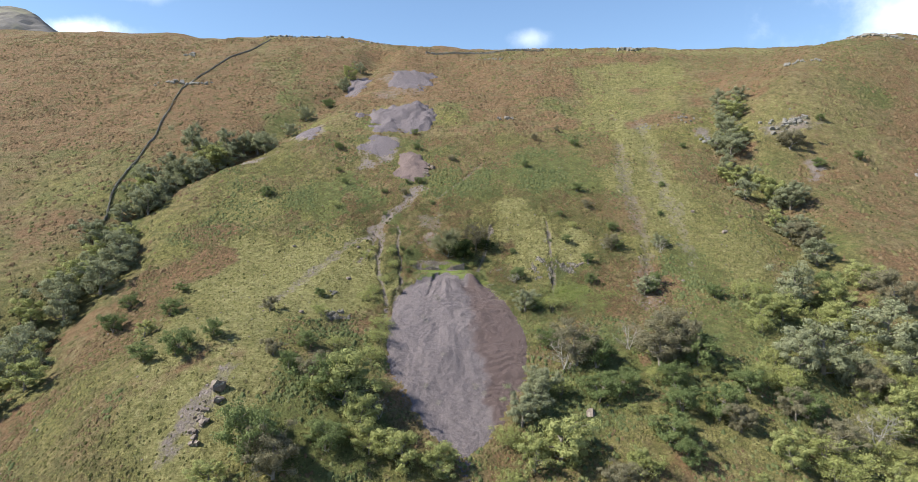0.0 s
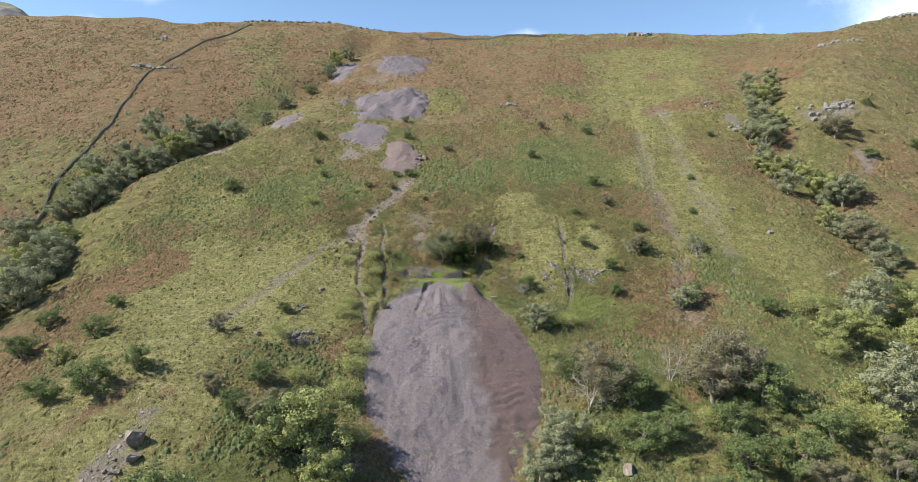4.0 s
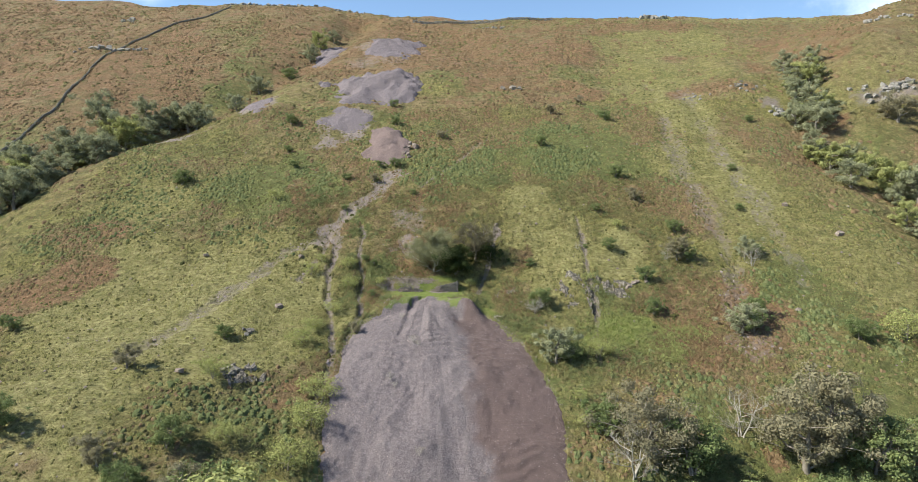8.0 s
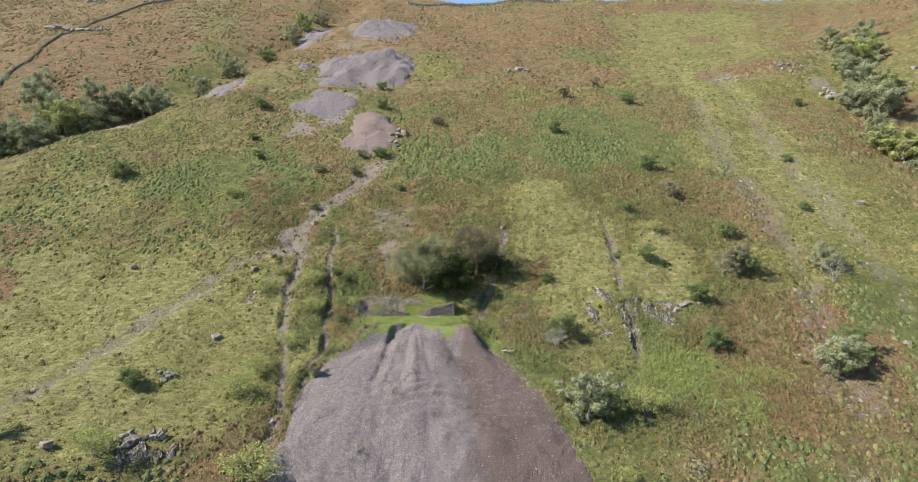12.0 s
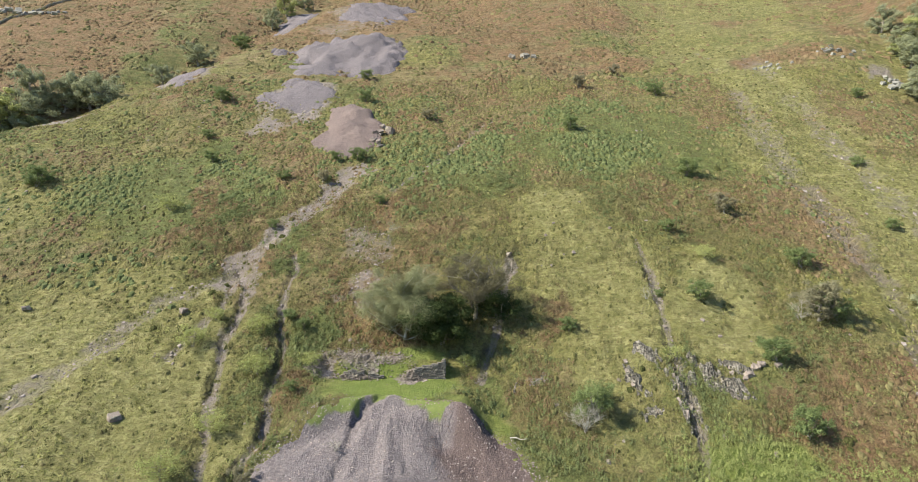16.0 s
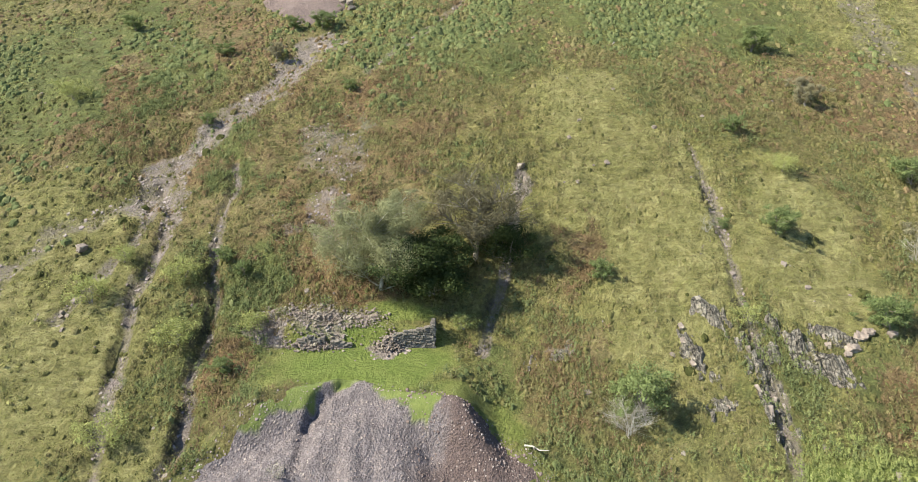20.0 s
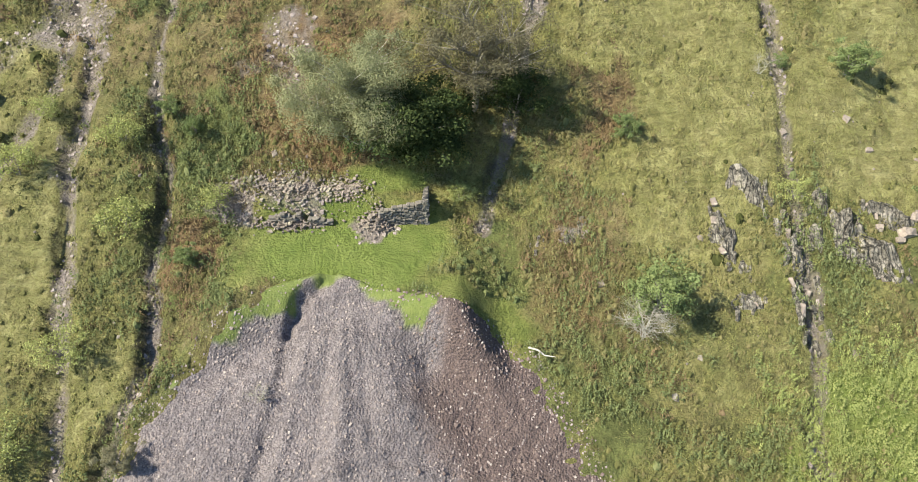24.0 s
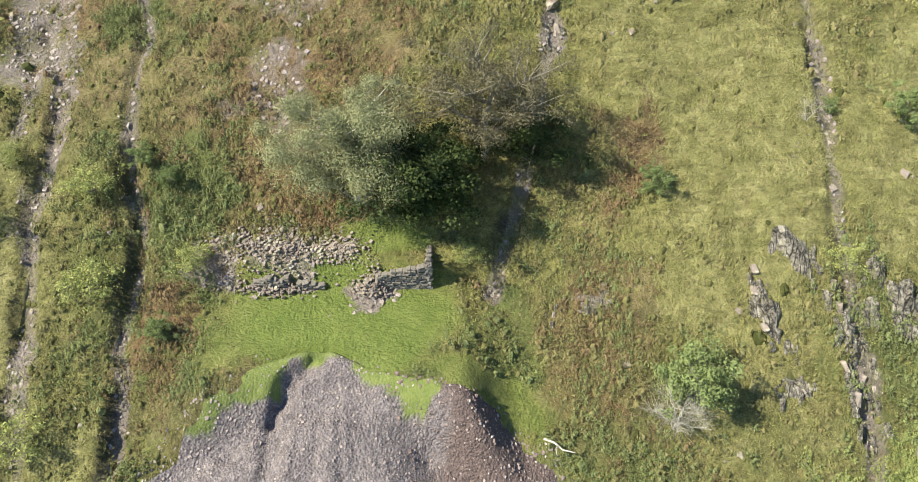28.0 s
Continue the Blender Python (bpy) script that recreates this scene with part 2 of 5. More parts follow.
def make_leaf(name, stops, gloss=0.8):
    m, nt, b = shader(name, gloss)
    b.inputs["Specular IOR Level"].default_value = 0.06
    p = place(nt)
    mean = [sum(s[1][k] for s in stops) / len(stops) for k in range(3)]
    stops = [(at, tuple(mean[k] + 0.85 * (col[k] - mean[k]) for k in range(3))) for at, col in stops]
    c = ramp_of(nt, island(nt), stops)
    rnd = nt.nodes.new("ShaderNodeObjectInfo").outputs["Random"]
    c = blend(nt, calc(nt, "MULTIPLY", noise_of(nt, p, 0.8, 3), 0.5), c, stops[0][1])
    c = blend(nt, calc(nt, "MULTIPLY", rnd, 0.35), c, stops[-1][1])
    nt.links.new(c, b.inputs["Base Color"])
    t = nt.nodes.new("ShaderNodeBsdfTranslucent")
    nt.links.new(c, t.inputs["Color"])
    mix = nt.nodes.new("ShaderNodeMixShader")
    mix.inputs["Fac"].default_value = 0.32
    nt.links.new(b.outputs["BSDF"], mix.inputs[1])
    nt.links.new(t.outputs["BSDF"], mix.inputs[2])
    nt.links.new(mix.outputs["Shader"], nt.nodes["Material Output"].inputs["Surface"])
    return m


def make_bark(name, low, high):
    m, nt, b = shader(name, 0.9)
    p = place(nt)
    f = noise_of(nt, p, 6.0, 6, 0.7)
    nt.links.new(ramp_of(nt, f, [(0.3, low), (0.7, high)]), b.inputs["Base Color"])
    bumped(nt, b, f, 0.6, 0.03)
    return m


M_GROUND = make_ground()
M_HEAP = make_gravel("slate_waste", (0.084, 0.070, 0.077), (0.214, 0.183, 0.197), (0.188, 0.160, 0.167), ((0.044, 0.030, 0.029), (0.150, 0.104, 0.100)))
M_TIP = make_gravel("weathered_slate_waste", (0.092, 0.078, 0.088), (0.204, 0.174, 0.195), (0.160, 0.133, 0.147))
M_RED = make_gravel("reddish_slate_waste", (0.105, 0.078, 0.076), (0.215, 0.158, 0.155), (0.18, 0.138, 0.135))
M_STONE = make_stone("slate_stone", (0.100, 0.081, 0.075), (0.306, 0.254, 0.224), (0.342, 0.316, 0.243))
M_HEAPSTONE = make_stone("waste_stone", (0.131, 0.107, 0.107), (0.324, 0.266, 0.257), (0.402, 0.351, 0.326), 3.0)
M_CLOD = make_stone("dark_waste", (0.075, 0.055, 0.052), (0.20, 0.15, 0.14), (0.24, 0.18, 0.165), 3.0)
M_ROCK = make_stone("crag_rock", (0.060, 0.055, 0.052), (0.33, 0.30, 0.27), (0.44, 0.42, 0.35), 0.9)
M_CRAG = make_crag("wet_crag")
M_FARROCK = make_stone("fell_rock", (0.121, 0.116, 0.110), (0.330, 0.314, 0.286), (0.242, 0.242, 0.132), 0.5)
M_BRACKEN = make_leaf("green_bracken", [(0.0, (0.073, 0.095, 0.041)), (0.5, (0.136, 0.161, 0.072)), (1.0, (0.227, 0.232, 0.113))])
M_LUSH = make_leaf("lush_bracken", [(0.0, (0.120, 0.151, 0.053)), (0.5, (0.204, 0.239, 0.087)), (1.0, (0.303, 0.310, 0.128))])
M_DEAD = make_leaf("browned_bracken", [(0.0, (0.094, 0.068, 0.040)), (0.5, (0.180, 0.124, 0.073)), (1.0, (0.265, 0.190, 0.116))], 0.8)
M_MIXED = make_leaf("heath_leaf", [(0.0, (0.082, 0.087, 0.036)), (0.4, (0.143, 0.132, 0.060)), (0.75, (0.203, 0.160, 0.087)), (1.0, (0.259, 0.231, 0.118))], 0.8)
M_TUFT = make_leaf("moor_grass", [(0.0, (0.125, 0.138, 0.045)), (0.5, (0.215, 0.215, 0.080)), (1.0, (0.320, 0.300, 0.130))], 0.8)
M_THORN = make_leaf("thorn_leaf", [(0.0, (0.069, 0.092, 0.043)), (0.5, (0.131, 0.177, 0.070)), (1.0, (0.245, 0.280, 0.122))])
M_SCRUB = make_leaf("scrub_leaf", [(0.0, (0.156, 0.180, 0.067)), (0.5, (0.274, 0.298, 0.111)), (1.0, (0.422, 0.422, 0.172))])
M_TUSSOCK = make_leaf("tussock_leaf", [(0.0, (0.067, 0.071, 0.028)), (0.5, (0.115, 0.115, 0.046)), (1.0, (0.190, 0.172, 0.075))])
M_SUMMIT = make_stone("summit_rock", (0.085, 0.080, 0.078), (0.27, 0.25, 0.235), (0.20, 0.19, 0.11), 0.012)
M_HOLLY = make_leaf("dark_thorn_leaf", [(0.0, (0.024, 0.036, 0.015)), (0.5, (0.045, 0.064, 0.024)), (1.0, (0.085, 0.105, 0.040))])
M_TWIG = make_leaf("sparse_rowan_leaf", [(0.0, (0.075, 0.070, 0.045)), (0.5, (0.115, 0.105, 0.068)), (1.0, (0.165, 0.145, 0.095))])
M_WALL = make_stone("wall_slate", (0.075, 0.066, 0.061), (0.235, 0.210, 0.190), (0.27, 0.25, 0.21))
M_BIRCH = make_leaf("birch_leaf", [(0.0, (0.110, 0.122, 0.062)), (0.5, (0.190, 0.198, 0.110)), (1.0, (0.290, 0.290, 0.175))])
M_ASH = make_leaf("ash_leaf", [(0.0, (0.167, 0.190, 0.076)), (0.5, (0.283, 0.306, 0.124)), (1.0, (0.428, 0.430, 0.190))])
M_RUST = make_leaf("turning_leaf", [(0.0, (0.124, 0.116, 0.074)), (0.5, (0.197, 0.182, 0.120)), (1.0, (0.280, 0.253, 0.170))])
M_GILL = make_leaf("gill_birch_leaf", [(0.0, (0.150, 0.166, 0.101)), (0.5, (0.239, 0.251, 0.153)), (1.0, (0.338, 0.345, 0.223))])
M_DARK = make_leaf("rush_leaf", [(0.0, (0.035, 0.042, 0.015)), (0.5, (0.065, 0.070, 0.026)), (1.0, (0.110, 0.105, 0.042))])
M_BARK = make_bark("grey_bark", (0.10, 0.085, 0.07), (0.27, 0.245, 0.215))
M_PALEBARK = make_bark("bleached_bark", (0.192, 0.176, 0.152), (0.416, 0.392, 0.352))


# ---- land ----
def hashed(ix, iy, seed):
    h = (ix.astype(np.int64) * 374761393 + iy.astype(np.int64) * 668265263 + seed * 1442695041) & 0xFFFFFFFF
    h = ((h ^ (h >> 13)) * 1274126177) & 0xFFFFFFFF
    return ((h ^ (h >> 16)) & 0xFFFFFF) / float(0xFFFFFF)


def lattice(x, y, seed):
    ix, iy = np.floor(x), np.floor(y)
    fx, fy = x - ix, y - iy
    fx, fy = fx * fx * (3 - 2 * fx), fy * fy * (3 - 2 * fy)
    a, b = hashed(ix, iy, seed), hashed(ix + 1, iy, seed)
    c, d = hashed(ix, iy + 1, seed), hashed(ix + 1, iy + 1, seed)
    return (a * (1 - fx) + b * fx) * (1 - fy) + (c * (1 - fx) + d * fx) * fy


def fbm(x, y, size, seed=1, octaves=4):
    """Cloudy noise about 0, roughly -1 to 1, with features of that size."""
    x, y = np.asarray(x, float) / size, np.asarray(y, float) / size
    total, amp, norm = 0, 1.0, 0
    for k in range(octaves):
        total = total + amp * (lattice(x, y, seed + k) * 2 - 1)
        norm += amp
        x, y, amp = x * 2.03 + 17.1, y * 2.03 - 9.3, amp * 0.5
    return total / norm * 1.6


def step01(a, b, v):
    s = np.clip((np.asarray(v, float) - a) / (b - a), 0, 1)
    return s * s * (3 - 2 * s)


def bump2(x, y, cx, cy, h, ra, rb, turn):
    c, s = math.cos(radians(turn)), math.sin(radians(turn))
    u, v = ((x - cx) * c + (y - cy) * s) / ra, (-(x - cx) * s + (y - cy) * c) / rb
    return h * np.exp(-(u * u + v * v) / 2)


def patch(x, y, cx, cy, ra, rb, turn=0.0, rag=0.45, seed=5):
    """1 inside a ragged oval, 0 outside."""
    c, s = math.cos(radians(turn)), math.sin(radians(turn))
    u, v = ((x - cx) * c + (y - cy) * s) / ra, (-(x - cx) * s + (y - cy) * c) / rb
    r = np.hypot(u, v) + rag * fbm(x, y, min(ra, rb) * 0.9, seed)
    return 1 - step01(0.62, 1.25, r)


def line_distance(x, y, pts):
    best, along, run = np.full(np.shape(x), 1e9), np.zeros(np.shape(x)), 0.0
    for (ax, ay), (bx, by) in zip(pts[:-1], pts[1:]):
        dx, dy = bx - ax, by - ay
        ln = math.hypot(dx, dy)
        s = np.clip(((x - ax) * dx + (y - ay) * dy) / (ln * ln), 0, 1)
        d = np.hypot(x - ax - s * dx, y - ay - s * dy)
        along = np.where(d < best, run + s * ln, along)
        best = np.minimum(best, d)
        run += ln
    return best, along / run


def line_side(x, y, pts):
    """+1 left of the line's way, -1 right of it."""
    best, side = np.full(np.shape(x), 1e9), np.ones(np.shape(x))
    for (ax, ay), (bx, by) in zip(pts[:-1], pts[1:]):
        dx, dy = bx - ax, by - ay
        s = np.clip(((x - ax) * dx + (y - ay) * dy) / (dx * dx + dy * dy), 0, 1)
        d = np.hypot(x - ax - s * dx, y - ay - s * dy)
        side = np.where(d < best, np.where(dx * (y - ay) - dy * (x - ax) > 0, 1.0, -1.0), side)
        best = np.minimum(best, d)
    return side


# spurs, hollows and shoulders of the fell: x, y, height, two radii, turn
FORMS = [
    (-46, -42, 13.4, 30, 20, 10),
    (-62, 8, 0.2, 22, 22, 0),
    (182, 112, 26.5, 60, 26, 27),
    (40, 0, -1.8, 22, 14, 0),
    (60, -40, 3.1, 25, 25, 0),
    (0, -32, -2.2, 22, 14, 90),
    (-15, 175, -3.9, 40, 30, 0),
    (2, 5, -2.7, 11, 6, 0),
    (60, 50, 0.0, 26, 26, 0),
    (-130, 60, -4.7, 30, 40, 0),
    (92, 65, -2.5, 22, 22, 0),
    (122, 72, 6.0, 22, 18, 30),
    (-40, 120, -2.3, 30, 30, 0),
    (25, 30, 2.1, 25, 20, 0),
    (-30, 0, -1.6, 18, 25, 0),
    (-90, -40, -9.4, 25, 25, 0),
    (-215, 200, 1.5, 50, 50, 0),
    (120, -10, 3.0, 40, 40, 0),
]
LEFT_GILL = [(-38, 190), (-47, 150), (-57, 113), (-66, 84), (-82, 64), (-92, 50), (-94, 30), (-90, 8), (-92, -8), (-96, -25), (-120, -60)]
RIGHT_GILL = [(108, 110), (104, 84), (95, 62), (91, 46), (97, 30), (96, 12), (88, -8), (84, -30), (80, -70)]
CHUTE = [(-9.3, 39.6), (-11.1, 33.2), (-13.8, 28.6), (-16.5, 25.2), (-19.2, 21.3), (-19.8, 17.0)]
RILL_A = [(-18.8, 19.6), (-16.9, 15.7), (-16.3, 12.3), (-16.7, 7.7), (-16.2, 4.7), (-15.3, -0.4), (-13.9, -4.6), (-13.0, -8.0), (-11.9, -14.0), (-12, -24)]
RILL_B = [(-12.9, 21.0), (-11.9, 18.6), (-12.1, 15.2), (-12.1, 12.9), (-11.6, 10.2), (-10.6, 7.8), (-10.5, 5.1), (-10.7, 1.5), (-10.0, 0.1), (-9.5, -3.9), (-10.3, -7.0), (-10.8, -11)]
STRAND = [(-20.5, 18.0), (-25.2, 12.8), (-29.2, 5.9), (-32.2, -0.6), (-34.4, -7.3), (-38, -20)]
STRAND_B = [(-19.6, 18.5), (-18.6, 16.1), (-18.8, 12.7), (-20.2, 9.5), (-21.4, 6.0)]
STREAM_R = [(28.4, 20.0), (28.5, 15.6), (28.2, 12.8), (28.1, 9.5), (27.8, 6.5), (27.6, 3.0), (27.4, 0.0), (27.3, -3.0), (26.6, -5.6), (25.8, -8.0), (25.4, -14)]
STREAM_T = [(12.9, 17.5), (12.0, 13.0), (10.9, 10.0), (9.6, 7.0), (9.0, 4.6)]
STREAM_FAR = [(66, 100), (61, 70), (56.7, 49.4), (55.4, 32.3), (54.4, 21.8), (53.4, 12.8), (52.9, 6.9), (51.0, 0.9), (48.6, -6.0), (47, -14)]
STREAM_FAR_B = [(72, 90), (69, 60), (66, 40), (65, 25), (64, 12), (62, 2)]
TRACK = [(15, 60), (11.5, 54.5), (7.4, 48.0), (2.5, 39.0), (-2, 33)]


def hill_z(x, y):
    up = 0.556 * y
    crest = 113.0 + 0.03 * np.minimum(y - 200, 300) + 9 * np.exp(-(((x + 130) / 80) ** 2)) + 6.5 * np.exp(-(((x + 50) / 42) ** 2)) + 27 * np.exp(-(((x + 320) / 95) ** 2)) + 5 * np.exp(-(((x + 190) / 45) ** 2)) + 3.5 * np.exp(-(((x + 2) / 36) ** 2))
    z = -6.0 * np.logaddexp(-up / 6.0, -crest / 6.0)
    for f in FORMS:
        z = z + bump2(x, y, *f)
    for pts, wide, deep in ((LEFT_GILL, 9, 5.5), (RIGHT_GILL, 9, 3.6)):
        z = z - deep * np.exp(-((line_distance(x, y, pts)[0] / wide) ** 2))
    return 10 * np.logaddexp(z / 10, -7.0)


def land_z(x, y):
    x, y = np.asarray(x, float), np.asarray(y, float)
    z = hill_z(x, y)
    # the levelled platform before the ruin
    flat = step01(9.5, 6.0, np.abs(x - 0.8)) * step01(-2.6, 0.2, y + 0.045 * (x - 0.5) ** 2) * step01(6.6, 5.2, y)
    z = z * (1 - flat) + flat * (0.05 + 0.04 * y)
    back = step01(7.2, 5.4, np.abs(x - 0.6)) * step01(5.3, 5.7, y) * step01(10.5, 6.5, y)
    z = z * (1 - back) + back * np.maximum(z, 1.35 + 0.30 * (y - 5.5))
    # channels
    for pts, wide, deep in ((CHUTE, 1.6, 0.5), (STRAND_B, 0.6, 0.45), (STREAM_FAR, 1.2, 0.45), (STREAM_FAR_B, 1.2, 0.35), (STRAND, 0.8, 0.25), (TRACK, 0.8, 0.35)):
        d = line_distance(x, y, pts)[0] + 0.35 * fbm(x, y, 1.6, 31, 3)
        z = z - deep * np.exp(-((d / wide) ** 2))
    # steep-sided rills
    for pts, wide, deep in ((RILL_A, 0.60, 0.58), (RILL_B, 0.52, 0.78), (STREAM_R, 0.5, 0.55), (STREAM_T, 0.5, 0.6)):
        d = line_distance(x, y, pts)[0] + 0.35 * fbm(x, y, 1.6, 31, 3)
        z = z - deep * np.exp(-((d / wide) ** 4)) * (0.8 + 0.4 * fbm(x, y, 3.0, 33, 2))
    calm = 1 - 0.85 * flat
    z = z + calm * (0.55 * fbm(x, y, 9.0, 3, 3) + 0.16 * fbm(x, y, 1.6, 7, 3)) + 2.2 * fbm(x, y, 38.0, 11, 3) * step01(45, 90, np.abs(y - 5) + 0.4 * np.abs(x))
    # sheep terracettes along the slope
    z = z + 0.085 * np.sin((y + 1.5 * fbm(x, y, 6.0, 41, 2)) * 5.2) * step01(0.1, 0.5, fbm(x, y, 14.0, 43, 2) + 0.4) * calm
    return z


def ground_z(x, y):
    """The land with the hollow that the spoil heap fills."""
    x, y = np.asarray(x, float), np.asarray(y, float)
    z = land_z(x, y)
    l, r = heap_sides(y)
    q = np.abs((x - (l + r) / 2) / np.maximum((r - l) / 2, 0.05))
    return z - 1.8 * step01(0.84, 0.55, q) * step01(-52, -46, y) * step01(0.6, -1.6, y) - 1.5 * np.exp(-((x + 0.3) / 1.6) ** 2 - ((y + 0.4) / 1.3) ** 2)


HEAP_EDGE_L = ((-60, 4), (-50, 4.0), (-47, -1.0), (-42, -5.7), (-36.5, -8.8), (-28, -10.2), (-20, -10.9), (-12.5, -10.6), (-8, -9.8), (-5.5, -8.6), (-3.6, -7.0), (-2.0, -5.4), (-0.8, -3.8), (0.2, -2.4), (0.6, -1.5), (0.9, -0.3), (8, -0.2))
HEAP_EDGE_R = ((-60, 6), (-50, 6.2), (-47, 10.2), (-41, 14.5), (-33, 17.6), (-24, 18.4), (-17, 17.2), (-11.0, 15.4), (-6.6, 13.5), (-4.2, 12.2), (-2.7, 10.9), (-1.7, 9.1), (-1.2, 7.2), (-0.9, 5.6), (-0.3, 2.6), (0.4, 1.3), (0.8, 0.6), (0.9, 0.1), (8, 0.0))


HEAP_CUT = [(1.0, 0.2), (0.5, 0.5), (-0.3, 0.35), (-1.3, -0.3), (-1.8, -1.1), (-2.15, -2.0), (-2.25, -4.4), (-2.6, -7.0), (-3.4, -12.0), (-4.0, -18)]


def heap_sides(y):
    l, r = np.array(HEAP_EDGE_L), np.array(HEAP_EDGE_R)
    return np.interp(y, l[:, 0], l[:, 1]), np.interp(y, r[:, 0], r[:, 1])


def heap_z(x, y):
    """The spoil heap's surface; far below ground where there is no heap."""
    x, y = np.asarray(x, float), np.asarray(y, float)
    land = land_z(x, y)
    l, r = heap_sides(y)
    ragged = 0.5 * step01(0.9, -1.5, y)
    l, r = l + ragged * fbm(x, y, 3.0, 51, 3), r + ragged * fbm(x, y, 3.0, 52, 3)
    mid, half = (l + r) / 2, np.maximum((r - l) / 2, 0.05)
    s = np.maximum(0.7 - y, 0)
    line = -(0.36 * s + 0.0037 * s * s)
    rise = np.clip(line - land_z(mid, y), 0.12, 7.0)
    q = np.abs((x - mid) / half)
    body = np.where(q < 1, rise * np.power(np.clip(1 - q * q, 0, 1), 0.75 + 0.8 * step01(-15, -3, y)), -(q - 1) * half * 0.9) - 0.05 - 1.5 * step01(0.75, 1.3, y)
    body = np.where(body > 0, body * (1 - 0.75 * step01(3.0, 6.0, x) * step01(-10, -3, y)), body)
    ang = np.degrees(np.arctan2(x - 0.6, np.maximum(5.0 - y, 0.3)))
    away = np.hypot(x - 0.6, y - 4.0)
    d, f, side = line_distance(x, y, HEAP_CUT) + (line_side(x, y, HEAP_CUT),)
    d = np.maximum(d * side + 0.16 * fbm(x, y, 0.9, 58, 3), -9)
    cut = -np.exp(-((d / np.where(d > 0, 0.75, 0.24)) ** 2)) * (0.5 * step01(0.42, 0.1, f) + 0.17 * step01(1.0, 0.6, f)) * step01(0.0, 0.06, f) * (1 + 0.5 * fbm(x, y, 0.7, 59, 3))
    ridge = 0.5 * np.exp(-(((ang - 3) / 4.0) ** 2)) * step01(3, 12, away) * step01(52, 30, away)
    runs = 0.16 * fbm(ang, away * 0.12, 5.0, 55, 3) * step01(2, 8, away)
    thick = step01(0.0, 1.0, body)
    return land + body + cut * step01(-0.1, 0.06, body) + (ridge + runs) * thick + 0.05 * fbm(x, y, 0.8, 57, 2)


def top_z(x, y):
    x, y = np.asarray(x, float), np.asarray(y, float)
    return np.maximum(ground_z(x, y), heap_z(x, y))


def on_heap(x, y):
    return heap_z(x, y) > ground_z(x, y) - 0.02


